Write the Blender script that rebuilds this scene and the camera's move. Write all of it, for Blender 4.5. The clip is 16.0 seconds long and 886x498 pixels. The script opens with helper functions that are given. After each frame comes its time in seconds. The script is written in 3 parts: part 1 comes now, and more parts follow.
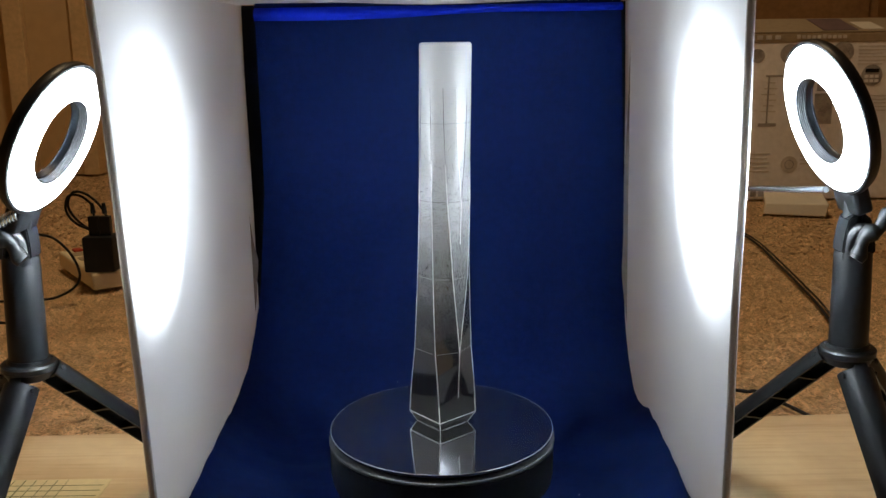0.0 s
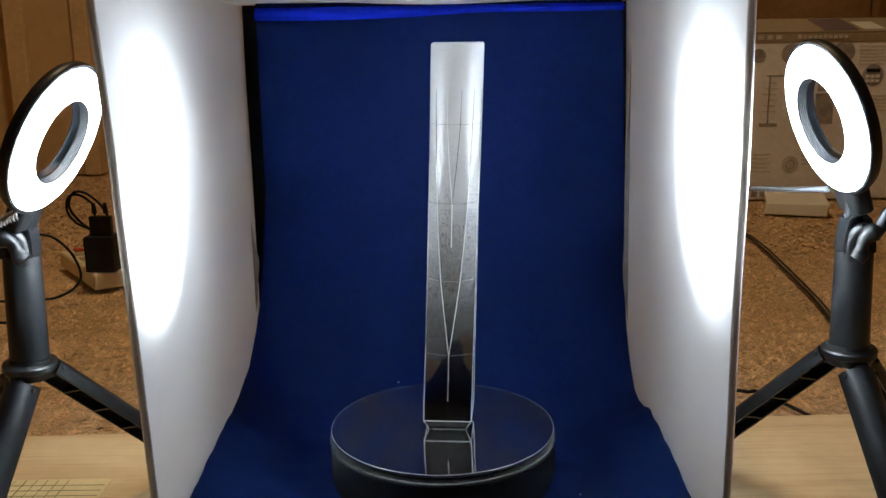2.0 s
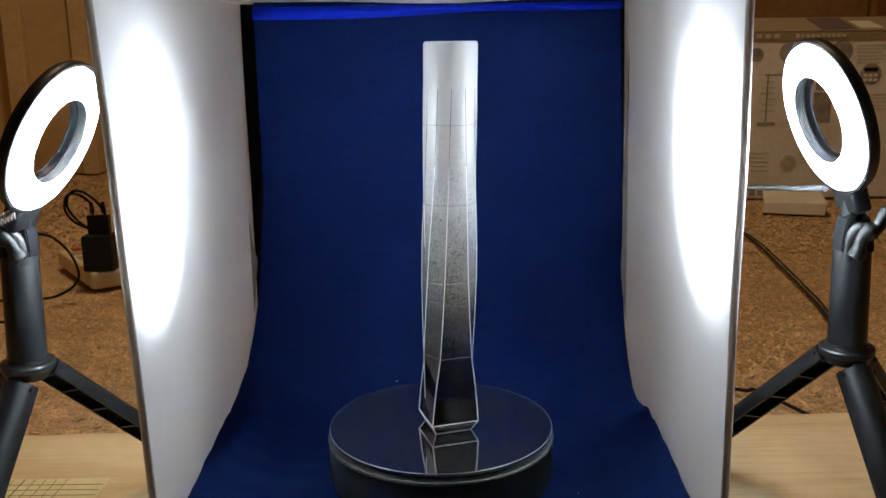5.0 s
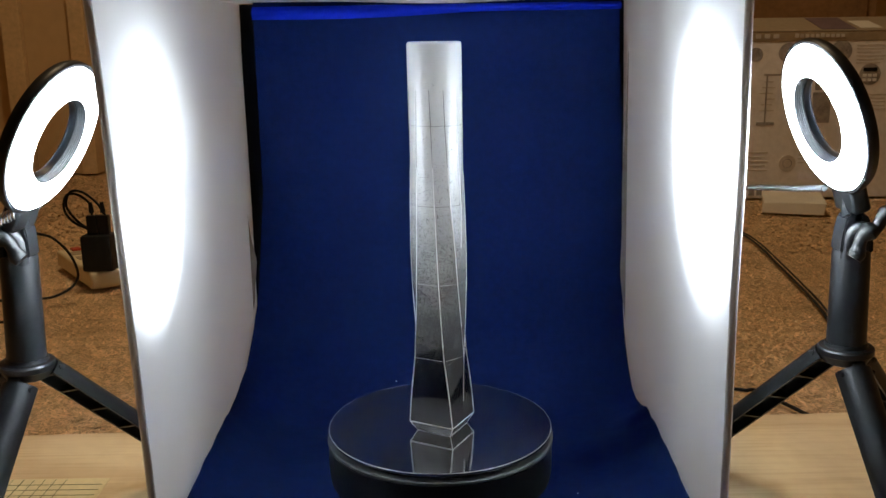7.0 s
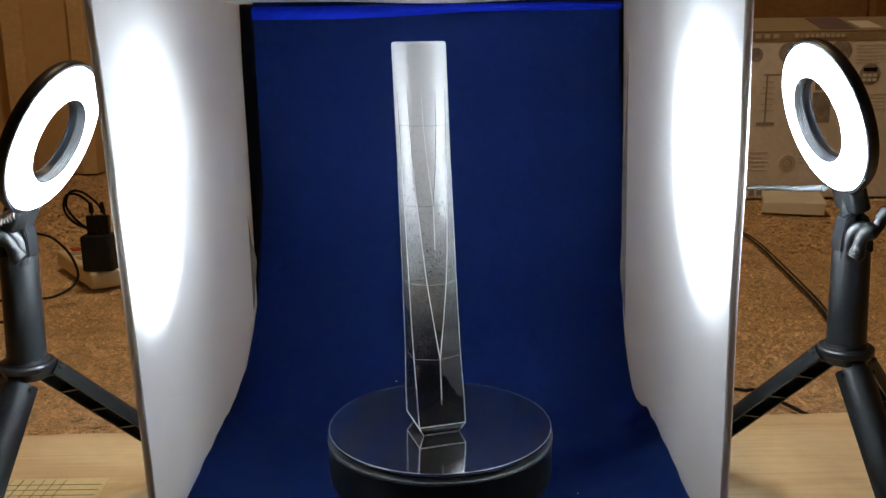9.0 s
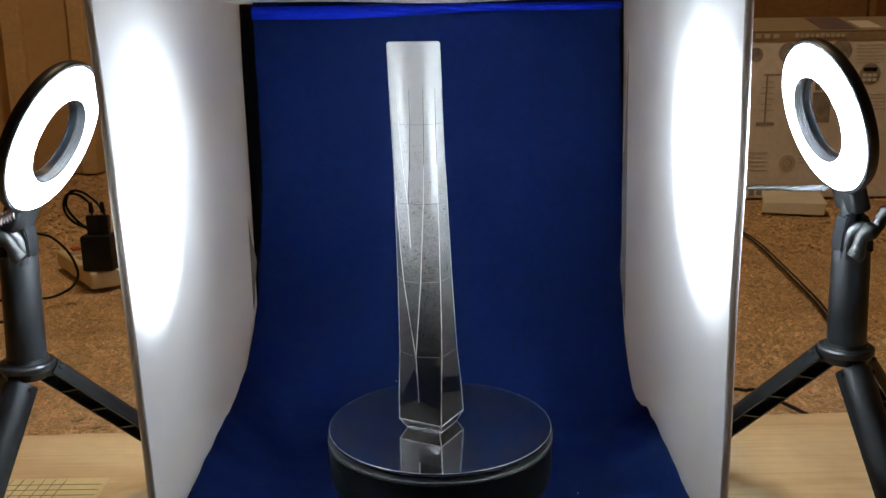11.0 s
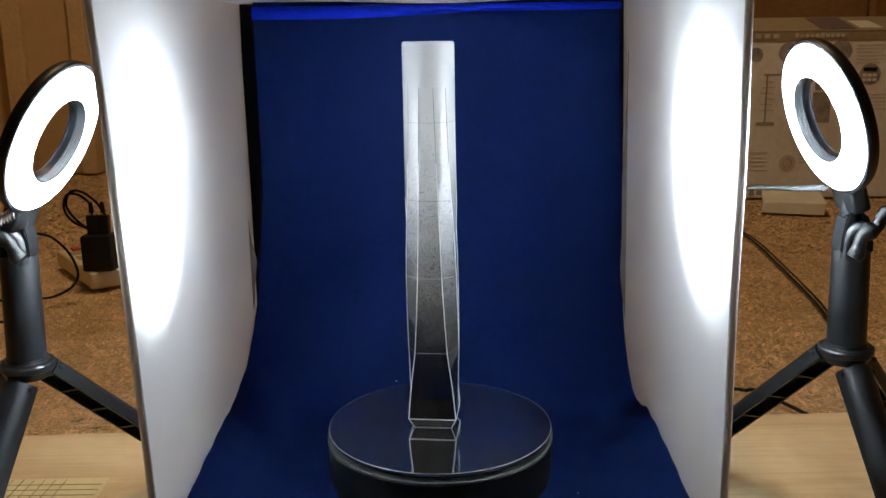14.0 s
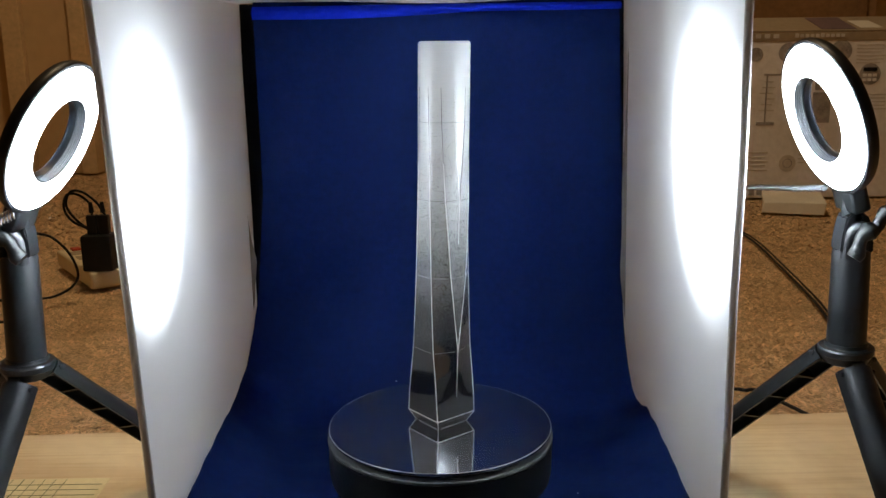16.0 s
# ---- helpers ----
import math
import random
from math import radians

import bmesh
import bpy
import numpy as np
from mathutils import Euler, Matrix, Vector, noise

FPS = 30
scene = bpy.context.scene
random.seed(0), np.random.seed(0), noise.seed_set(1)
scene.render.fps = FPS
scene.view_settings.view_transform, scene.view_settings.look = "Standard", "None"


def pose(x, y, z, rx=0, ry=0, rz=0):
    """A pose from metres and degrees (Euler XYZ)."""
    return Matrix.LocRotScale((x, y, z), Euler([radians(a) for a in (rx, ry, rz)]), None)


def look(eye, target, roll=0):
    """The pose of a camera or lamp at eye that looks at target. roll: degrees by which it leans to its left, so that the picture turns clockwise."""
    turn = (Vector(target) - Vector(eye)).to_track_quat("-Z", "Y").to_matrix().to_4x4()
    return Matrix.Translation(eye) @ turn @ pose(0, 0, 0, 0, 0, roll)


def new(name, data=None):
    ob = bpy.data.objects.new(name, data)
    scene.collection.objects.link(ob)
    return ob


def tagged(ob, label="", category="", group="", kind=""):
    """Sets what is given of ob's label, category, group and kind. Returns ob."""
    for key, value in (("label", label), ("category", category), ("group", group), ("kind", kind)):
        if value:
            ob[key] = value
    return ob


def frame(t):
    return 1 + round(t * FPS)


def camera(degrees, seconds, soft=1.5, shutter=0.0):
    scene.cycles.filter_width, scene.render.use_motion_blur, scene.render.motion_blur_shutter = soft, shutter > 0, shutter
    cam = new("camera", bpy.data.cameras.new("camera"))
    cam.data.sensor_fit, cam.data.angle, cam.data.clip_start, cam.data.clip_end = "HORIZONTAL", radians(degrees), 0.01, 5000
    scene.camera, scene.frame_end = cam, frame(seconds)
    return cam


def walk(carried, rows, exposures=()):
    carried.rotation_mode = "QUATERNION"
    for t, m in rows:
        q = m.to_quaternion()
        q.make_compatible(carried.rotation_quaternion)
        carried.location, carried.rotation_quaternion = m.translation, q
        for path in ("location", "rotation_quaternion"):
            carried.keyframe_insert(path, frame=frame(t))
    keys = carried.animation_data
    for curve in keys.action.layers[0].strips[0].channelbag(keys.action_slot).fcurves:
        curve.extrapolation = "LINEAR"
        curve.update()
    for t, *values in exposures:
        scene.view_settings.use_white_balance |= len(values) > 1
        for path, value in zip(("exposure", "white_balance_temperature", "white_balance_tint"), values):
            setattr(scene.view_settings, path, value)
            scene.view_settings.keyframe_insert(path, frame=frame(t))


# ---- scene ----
EYE = (0.0032, -0.7624, 0.387)
PITCH, ROLL, LENS = 12.84, -0.73, 51.92
PX = 51.92 / 1568 * 1.09          # degrees for a very small swing of the camera

cam = camera(LENS, 16.0)


def aim(dx, dy):
    """The camera's pose, swung by a very small angle (right-shift and down-shift of the picture)."""
    yaw, pit = dx * PX, dy * PX
    way = Matrix.Rotation(radians(yaw), 3, "Z") @ Vector((0, math.cos(radians(PITCH - pit)), -math.sin(radians(PITCH - pit))))
    return look(EYE, Vector(EYE) + way, ROLL)


walk(cam, [(0.0, aim(0, 0)), (0.6, aim(0.3, 0)), (1.1, aim(1.6, 0)), (2.8, aim(1.5, 0)), (3.5, aim(0.6, -0.3)), (4.1, aim(-0.2, -1.6)),
           (6.3, aim(-2.8, -1.8)), (9.0, aim(-2.8, -1.8)), (12.0, aim(-2.8, -2.0)), (16.0, aim(-2.8, -2.0))])

# ---- light: two glowing ring lamps (see ring_light) and the warm ceiling lamp of the room ----
world = bpy.data.worlds.new("world")
scene.world = world
world.use_nodes = True
world.node_tree.nodes["Background"].inputs[0].default_value = (0.9, 0.6, 0.3, 1)
world.node_tree.nodes["Background"].inputs[1].default_value = 0.02
RING_GLOW = 22.0
scene.view_settings.exposure = 0.32

bulb = new("ceiling_bulb", bpy.data.lights.new("ceiling_bulb", "AREA"))
bulb.data.shape, bulb.data.size, bulb.data.energy, bulb.data.color = "DISK", 0.34, 12.8, (1.0, 0.76, 0.47)
bulb.matrix_world = look((-0.15, 0.70, 2.30), (-0.15, 0.70, 0.0))

TABLE = 0.052      # height of the turning disc over the board


# the forward beam of each ring lamp
RINGS = (((-0.2830, -0.0838, 0.3190), (0.901, -0.190, -0.340), 4.2, 58), ((0.2906, -0.0757, 0.3265), (-0.944, -0.122, -0.150), 4.4, 86))
for place, way, power, spread in RINGS:
    beam = new("ring_beam", bpy.data.lights.new("ring_beam", "AREA"))
    beam.data.shape, beam.data.size, beam.data.energy, beam.data.color = "DISK", 0.104, power, (0.87, 0.965, 1.05)
    beam.data.spread = radians(spread)
    start = Vector(place) + 0.0075 * Vector(way)
    beam.matrix_world = look(start, start + Vector(way))


# ---- materials ----
def mat(name, color, rough=0.5, metal=0.0, var=0.12, scale=40.0, bump=0.0, bump_scale=200.0, dark=None, coat=0.0, sheen=0.0, spec=0.5):
    """A principled material, varied at two scales, with fine relief."""
    m = bpy.data.materials.new(name)
    m.use_nodes = True
    nt = m.node_tree
    b = nt.nodes["Principled BSDF"]
    b.inputs["Roughness"].default_value, b.inputs["Metallic"].default_value = rough, metal
    b.inputs["Coat Weight"].default_value = coat
    b.inputs["Sheen Weight"].default_value = sheen
    b.inputs["Specular IOR Level"].default_value = spec
    tex = nt.nodes.new("ShaderNodeTexCoord")
    n1, n2 = nt.nodes.new("ShaderNodeTexNoise"), nt.nodes.new("ShaderNodeTexNoise")
    n1.inputs["Scale"].default_value, n2.inputs["Scale"].default_value = scale, scale * 9
    n1.inputs["Detail"].default_value = 4
    mx = nt.nodes.new("ShaderNodeMix")
    mx.inputs[0].default_value = 0.5
    for n in (n1, n2):
        nt.links.new(tex.outputs["Object"], n.inputs["Vector"])
    nt.links.new(n1.outputs[0], mx.inputs[2])
    nt.links.new(n2.outputs[0], mx.inputs[3])
    ramp = nt.nodes.new("ShaderNodeValToRGB")
    d = dark or tuple(c * (1 - 2 * var) for c in color)
    l = color if dark else tuple(min(1, c * (1 + var)) for c in color)
    ramp.color_ramp.elements[0].color, ramp.color_ramp.elements[1].color = (*d, 1), (*l, 1)
    ramp.color_ramp.elements[0].position, ramp.color_ramp.elements[1].position = 0.3, 0.68
    nt.links.new(mx.outputs[0], ramp.inputs[0])
    nt.links.new(ramp.outputs[0], b.inputs["Base Color"])
    rr = nt.nodes.new("ShaderNodeMapRange")
    rr.inputs[3].default_value, rr.inputs[4].default_value = max(0.0, rough - 0.06), min(1, rough + 0.06)
    nt.links.new(n1.outputs[0], rr.inputs[0])
    nt.links.new(rr.outputs[0], b.inputs["Roughness"])
    if bump:
        bn, bp = nt.nodes.new("ShaderNodeTexNoise"), nt.nodes.new("ShaderNodeBump")
        bn.inputs["Scale"].default_value = bump_scale
        bn.inputs["Detail"].default_value = 3
        bp.inputs["Strength"].default_value, bp.inputs["Distance"].default_value = bump, 0.002
        nt.links.new(tex.outputs["Object"], bn.inputs["Vector"])
        nt.links.new(bn.outputs[0], bp.inputs["Height"])
        nt.links.new(bp.outputs[0], b.inputs["Normal"])
    return m


def tower_paint():
    """White glaze at the top that turns through black spatter into glossy black at the foot."""
    m = bpy.data.materials.new("white_to_black_spatter")
    m.use_nodes = True
    nt = m.node_tree
    N, Lk = nt.nodes.new, nt.links.new
    b = nt.nodes["Principled BSDF"]
    tex = N("ShaderNodeTexCoord")
    sep = N("ShaderNodeSeparateXYZ")
    Lk(tex.outputs["Object"], sep.inputs[0])
    wob = N("ShaderNodeTexNoise")
    wob.inputs["Scale"].default_value = 28
    Lk(tex.outputs["Object"], wob.inputs["Vector"])
    wz = N("ShaderNodeMath")
    wz.operation = "MULTIPLY_ADD"
    wz.inputs[1].default_value = 0.05
    Lk(wob.outputs[0], wz.inputs[0])
    Lk(sep.outputs[2], wz.inputs[2])
    dens = N("ShaderNodeMapRange")          # 0 high up, 1 low down
    dens.inputs[1].default_value, dens.inputs[2].default_value = 0.375, 0.060
    Lk(wz.outputs[0], dens.inputs[0])
    haze = N("ShaderNodeValToRGB")
    e = haze.color_ramp.elements
    e[0].position, e[0].color = 0.0, (0.70, 0.70, 0.69, 1)
    e[1].position, e[1].color = 1.0, (0.004, 0.004, 0.0038, 1)
    for p, c in ((0.24, 0.68), (0.34, 0.62), (0.45, 0.51), (0.55, 0.34), (0.67, 0.175), (0.77, 0.065), (0.88, 0.009)):
        k = e.new(p)
        k.color = (c, c, c * 0.97, 1)
    Lk(dens.outputs[0], haze.inputs[0])
    out = haze.outputs[0]
    for scale, lo, hi, tone in ((1500, 0.84, 0.52, 0.012), (780, 0.84, 0.57, 0.010), (1150, 0.24, 0.42, 0.50)):
        sp = N("ShaderNodeTexNoise")
        sp.inputs["Scale"].default_value = scale
        sp.inputs["Detail"].default_value = 1
        Lk(tex.outputs["Object"], sp.inputs["Vector"])
        th = N("ShaderNodeMapRange")
        th.inputs[1].default_value, th.inputs[2].default_value = 0.0, 0.8
        th.inputs[3].default_value, th.inputs[4].default_value = lo, hi
        Lk(dens.outputs[0], th.inputs[0])
        cmp = N("ShaderNodeMath")
        cmp.operation = "GREATER_THAN" if tone < 0.1 else "LESS_THAN"
        Lk(sp.outputs[0], cmp.inputs[0])
        Lk(th.outputs[0], cmp.inputs[1])
        mx = N("ShaderNodeMix")
        mx.data_type = "RGBA"
        fac = N("ShaderNodeMath")
        fac.operation = "MULTIPLY"
        fac.inputs[1].default_value = 0.92 if tone < 0.1 else 0.14
        belt = N("ShaderNodeMapRange")     # grit only within the spattered belt
        belt.inputs[1].default_value, belt.inputs[2].default_value = 0.95, 0.70
        Lk(dens.outputs[0], belt.inputs[0])
        f2 = N("ShaderNodeMath")
        f2.operation = "MULTIPLY"
        Lk(cmp.outputs[0], f2.inputs[0])
        Lk(belt.outputs[0], f2.inputs[1])
        Lk(f2.outputs[0], fac.inputs[0])
        Lk(fac.outputs[0], mx.inputs[0])
        Lk(out, mx.inputs[6])
        mx.inputs[7].default_value = (tone, tone, tone, 1)
        out = mx.outputs[2]
    Lk(out, b.inputs["Base Color"])
    shine = N("ShaderNodeMapRange")          # the dark lacquer lies under a hard gloss
    shine.inputs[1].default_value, shine.inputs[2].default_value = 0.0, 0.50
    shine.inputs[3].default_value = 0.5
    Lk(dens.outputs[0], shine.inputs[0])
    Lk(shine.outputs[0], b.inputs["Coat Weight"])
    b.inputs["Coat IOR"].default_value = 1.75
    even = N("ShaderNodeMapRange")           # the spatter blurs the gloss, the plain black foot mirrors
    even.inputs[1].default_value, even.inputs[2].default_value = 0.58, 0.84
    even.inputs[3].default_value, even.inputs[4].default_value = 0.20, 0.075
    Lk(dens.outputs[0], even.inputs[0])
    Lk(even.outputs[0], b.inputs["Coat Roughness"])
    ro = N("ShaderNodeMapRange")
    ro.inputs[3].default_value, ro.inputs[4].default_value = 0.34, 0.42
    Lk(wob.outputs[0], ro.inputs[0])
    Lk(ro.outputs[0], b.inputs["Roughness"])
    b.inputs["Specular IOR Level"].default_value = 0.05
    grit, bp = N("ShaderNodeTexNoise"), N("ShaderNodeBump")
    grit.inputs["Scale"].default_value = 700
    bp.inputs["Strength"].default_value, bp.inputs["Distance"].default_value = 0.05, 0.001
    Lk(tex.outputs["Object"], grit.inputs["Vector"])
    Lk(grit.outputs[0], bp.inputs["Height"])
    Lk(bp.outputs[0], b.inputs["Normal"])
    return m


def sheet_paint(name, color, through_share, rough=0.4, gloss=0.06):
    """A thin white cloth that lets light through."""
    m = bpy.data.materials.new(name)
    m.use_nodes = True
    nt = m.node_tree
    N, Lk = nt.nodes.new, nt.links.new
    nt.nodes.remove(nt.nodes["Principled BSDF"])
    tex, no = N("ShaderNodeTexCoord"), N("ShaderNodeTexNoise")
    no.inputs["Scale"].default_value = 9
    no.inputs["Detail"].default_value = 5
    Lk(tex.outputs["Object"], no.inputs["Vector"])
    ramp = N("ShaderNodeValToRGB")
    ramp.color_ramp.elements[0].color = (*[c * 0.95 for c in color], 1)
    ramp.color_ramp.elements[1].color = (*color, 1)
    Lk(no.outputs[0], ramp.inputs[0])
    df, tr, gl = N("ShaderNodeBsdfDiffuse"), N("ShaderNodeBsdfTranslucent"), N("ShaderNodeBsdfGlossy")
    gl.inputs["Roughness"].default_value = rough
    weave, bp = N("ShaderNodeTexNoise"), N("ShaderNodeBump")
    weave.inputs["Scale"].default_value = 500
    bp.inputs["Strength"].default_value, bp.inputs["Distance"].default_value = 0.1, 0.001
    Lk(tex.outputs["Object"], weave.inputs["Vector"])
    Lk(weave.outputs[0], bp.inputs["Height"])
    for s in (df, tr):
        Lk(ramp.outputs[0], s.inputs["Color"])
    Lk(bp.outputs[0], df.inputs["Normal"])
    a, c = N("ShaderNodeMixShader"), N("ShaderNodeMixShader")
    a.inputs[0].default_value, c.inputs[0].default_value = through_share, gloss
    Lk(df.outputs[0], a.inputs[1])
    Lk(tr.outputs[0], a.inputs[2])
    Lk(a.outputs[0], c.inputs[1])
    Lk(gl.outputs[0], c.inputs[2])
    Lk(c.outputs[0], nt.nodes["Material Output"].inputs[0])
    return m


def fleck(name, color, low, high, rough):
    """A rough yarn whose strands differ a little in tone, piece by piece."""
    m = mat(name, color, rough, 0, 0.12, 25, spec=0.1)
    nt = m.node_tree
    b = nt.nodes["Principled BSDF"]
    geo, span, mul = nt.nodes.new("ShaderNodeNewGeometry"), nt.nodes.new("ShaderNodeMapRange"), nt.nodes.new("ShaderNodeMix")
    span.inputs[3].default_value, span.inputs[4].default_value = low, high
    mul.data_type, mul.blend_type = "RGBA", "MULTIPLY"
    mul.inputs[0].default_value = 1.0
    source = b.inputs["Base Color"].links[0].from_socket
    nt.links.new(geo.outputs["Random Per Island"], span.inputs[0])
    nt.links.new(source, mul.inputs[6])
    nt.links.new(span.outputs[0], mul.inputs[7])
    nt.links.new(mul.outputs[2], b.inputs["Base Color"])
    return m


def plywood(name, color, dark):
    """Pale sanded veneer: long soft grain along x, fine pores and a few darker streaks."""
    m = mat(name, color, 0.5, 0, 0.08, 6, 0.05, 200, dark=dark)
    nt = m.node_tree
    b = nt.nodes["Principled BSDF"]
    source = b.inputs["Base Color"].links[0].from_socket
    tex, out = nt.nodes.new("ShaderNodeTexCoord"), source
    for stretch, lo, hi, tone in (((2.2, 26, 20), 0.46, 0.72, (0.80, 0.70, 0.58)), ((9, 260, 200), 0.50, 0.75, (0.86, 0.80, 0.72))):
        mp, no, sp, mx = (nt.nodes.new(k) for k in ("ShaderNodeMapping", "ShaderNodeTexNoise", "ShaderNodeMapRange", "ShaderNodeMix"))
        mp.inputs["Scale"].default_value = stretch
        mp.inputs["Rotation"].default_value = (0, 0, 0.16)
        no.inputs["Scale"].default_value, no.inputs["Detail"].default_value = 1.0, 4
        no.inputs["Distortion"].default_value = 0.6
        sp.inputs[1].default_value, sp.inputs[2].default_value = lo, hi
        mx.data_type, mx.blend_type = "RGBA", "MULTIPLY"
        mx.inputs[7].default_value = (*tone, 1)
        nt.links.new(tex.outputs["Object"], mp.inputs["Vector"])
        nt.links.new(mp.outputs[0], no.inputs["Vector"])
        nt.links.new(no.outputs[0], sp.inputs[0])
        nt.links.new(sp.outputs[0], mx.inputs[0])
        nt.links.new(out, mx.inputs[6])
        out = mx.outputs[2]
    nt.links.new(out, b.inputs["Base Color"])
    return m


def glow(name, color, strength):
    m = bpy.data.materials.new(name)
    m.use_nodes = True
    b = m.node_tree.nodes["Principled BSDF"]
    b.inputs["Base Color"].default_value = (0.9, 0.9, 0.9, 1)
    b.inputs["Emission Color"].default_value = (*color, 1)
    b.inputs["Emission Strength"].default_value = strength
    return m


M_TOWER = tower_paint()
M_LINE = mat("silver_line", (0.96, 0.96, 0.94), 0.28, 0.0, 0.03, 200)
M_SEAMLINE = mat("worn_seam", (0.62, 0.62, 0.60), 0.4, 0.0, 0.5, 130, dark=(0.05, 0.05, 0.05))
M_GROOVE = mat("grey_groove", (0.10, 0.10, 0.095), 0.5, 0.0, 0.3, 300)
M_MIRROR = mat("dark_mirror", (0.73, 0.74, 0.76), 0.06, 0.97, 0.03, 18)
M_BLACK = mat("black_plastic", (0.006, 0.007, 0.007), 0.5, 0, 0.2, 60, 0.12, 900, spec=0.25)
M_RIM = mat("grey_rim", (0.06, 0.065, 0.062), 0.6, 0, 0.2, 80, spec=0.2)
M_SATIN = mat("satin_black_plastic", (0.0050, 0.0057, 0.0064), 0.40, 0, 0.2, 50, 0.08, 1200, spec=0.27)
M_RIBS = mat("dark_ribbed_plastic", (0.014, 0.015, 0.017), 0.4, 0, 0.15, 70)
M_GREY = mat("grey_plastic", (0.11, 0.115, 0.12), 0.4, 0, 0.15, 70)
M_CHROME = mat("spring_steel", (0.55, 0.55, 0.55), 0.25, 1.0, 0.1, 90)
M_PANEL = sheet_paint("white_diffuser_cloth", (0.93, 0.945, 0.955), 0.42)
M_TOP = sheet_paint("white_top_cloth", (0.93, 0.94, 0.945), 0.12)
M_BIND = mat("grey_binding", (0.55, 0.54, 0.52), 0.38, 0, 0.15, 120)
M_BINDW = mat("pale_binding", (0.90, 0.89, 0.87), 0.4, 0, 0.1, 120)
M_SEAM = mat("taupe_seam_cloth", (0.34, 0.31, 0.28), 0.7, 0, 0.12, 90, spec=0.2)
M_BINDC = sheet_paint("binding_cloth", (0.56, 0.54, 0.51), 0.32)
M_BACK = mat("black_back_cloth", (0.006, 0.006, 0.0065), 0.9, 0, 0.2, 60, spec=0.1)
M_BLUE = mat("blue_cloth", (0.0028, 0.0080, 0.0440), 0.85, 0, 0.14, 14, 0.25, 900, spec=0.04)
M_BLUE2 = mat("blue_cloth_reverse", (0.004, 0.016, 0.36), 0.8, 0, 0.1, 20, 0.2, 900, spec=0.06)
M_WOOD = plywood("pale_plywood", (0.86, 0.69, 0.42), (0.76, 0.59, 0.34))
M_INK = mat("olive_ink", (0.16, 0.15, 0.05), 0.6, 0, 0.2, 90)
M_SHEET = mat("cream_sheet", (0.82, 0.69, 0.38), 0.55, 0, 0.05, 40)
M_CARPET = mat("beige_carpet", (0.72, 0.51, 0.30), 0.95, 0, 0.2, 30, 0.5, 260, dark=(0.64, 0.44, 0.24), spec=0.1)
M_TUFT = fleck("beige_pile", (0.84, 0.58, 0.33), 0.55, 1.15, 0.9)
M_WALL = mat("tan_wall", (0.56, 0.39, 0.20), 0.8, 0, 0.06, 3, 0.1, 300)
M_OAK = mat("oak_wood", (0.62, 0.45, 0.25), 0.5, 0, 0.12, 9)
M_DARKWOOD = mat("brown_wood", (0.29, 0.155, 0.058), 0.5, 0, 0.15, 8)
M_CREAM = mat("cream_plastic", (0.66, 0.56, 0.36), 0.45, 0, 0.06, 60)
M_CARD = mat("white_carton", (0.82, 0.81, 0.82), 0.6, 0, 0.08, 8)
M_CARD2 = mat("brown_carton", (0.34, 0.27, 0.18), 0.65, 0, 0.1, 10)
M_PRINT = mat("grey_print", (0.36, 0.34, 0.33), 0.6, 0, 0.3, 60)
M_PRINT2 = mat("faded_print", (0.60, 0.56, 0.52), 0.6, 0, 0.15, 60)
M_PURPLE = mat("violet_print", (0.16, 0.11, 0.12), 0.6, 0, 0.2, 30)
M_PAPER = mat("white_paper", (0.72, 0.68, 0.60), 0.7, 0, 0.05, 30)
# for the unseen south wall: dimness put into its colour, for dark tower reflections
M_SOUTH = mat("darkened_south_wall", (0.09, 0.09, 0.085), 0.85, 0, 0.05, 4, 0.1, 300)
M_CEIL = mat("ceiling_paint", (0.72, 0.68, 0.60), 0.85, 0, 0.04, 6, 0.2, 200)
M_RED = mat("red_plastic", (0.45, 0.05, 0.02), 0.5, 0, 0.1, 60)
M_GLOW = glow("glowing_diffuser", (0.87, 0.965, 1.05), RING_GLOW)
M_BULB = glow("warm_lamp_glass", (1.0, 0.7, 0.35), 3.0)


# ---- building helpers ----
def empty(name, at, label="", category="", group="", kind=""):
    ob = new(name)
    ob.location = at
    ob.empty_display_size = 0.02
    return tagged(ob, label, category, group, kind)


def origin(ob):
    v = Vector((0, 0, 0))
    while ob:
        v += Vector(ob.location)
        ob = ob.parent
    return v


def part(name, bm, material, parent=None, label="", smooth=None):
    """One mesh object from bm, whose points are in the world, under a thing or a part."""
    me = bpy.data.meshes.new(name)
    if parent:
        bmesh.ops.translate(bm, vec=-origin(parent), verts=bm.verts)
    bm.normal_update()
    if smooth is not None:
        for f in bm.faces:
            f.smooth = True
        lim = math.cos(radians(smooth))
        for e in bm.edges:
            if len(e.link_faces) == 2 and e.link_faces[0].normal.dot(e.link_faces[1].normal) < lim:
                e.smooth = False
    bm.to_mesh(me)
    bm.free()
    me.materials.append(material)
    ob = new(name, me)
    ob.parent = parent
    if label:
        ob["label"] = label
    return ob


def box(x0, y0, z0, x1, y1, z1, bevel=0.0, seg=2):
    bm = bmesh.new()
    bmesh.ops.create_cube(bm, size=1, matrix=Matrix.LocRotScale(((x0 + x1) / 2, (y0 + y1) / 2, (z0 + z1) / 2), None, (x1 - x0, y1 - y0, z1 - z0)))
    if bevel:
        bmesh.ops.bevel(bm, geom=bm.edges[:], offset=bevel, segments=seg, profile=0.6, affect="EDGES")
    return bm


def moved(bm, m):
    bmesh.ops.transform(bm, matrix=m, verts=bm.verts)
    return bm


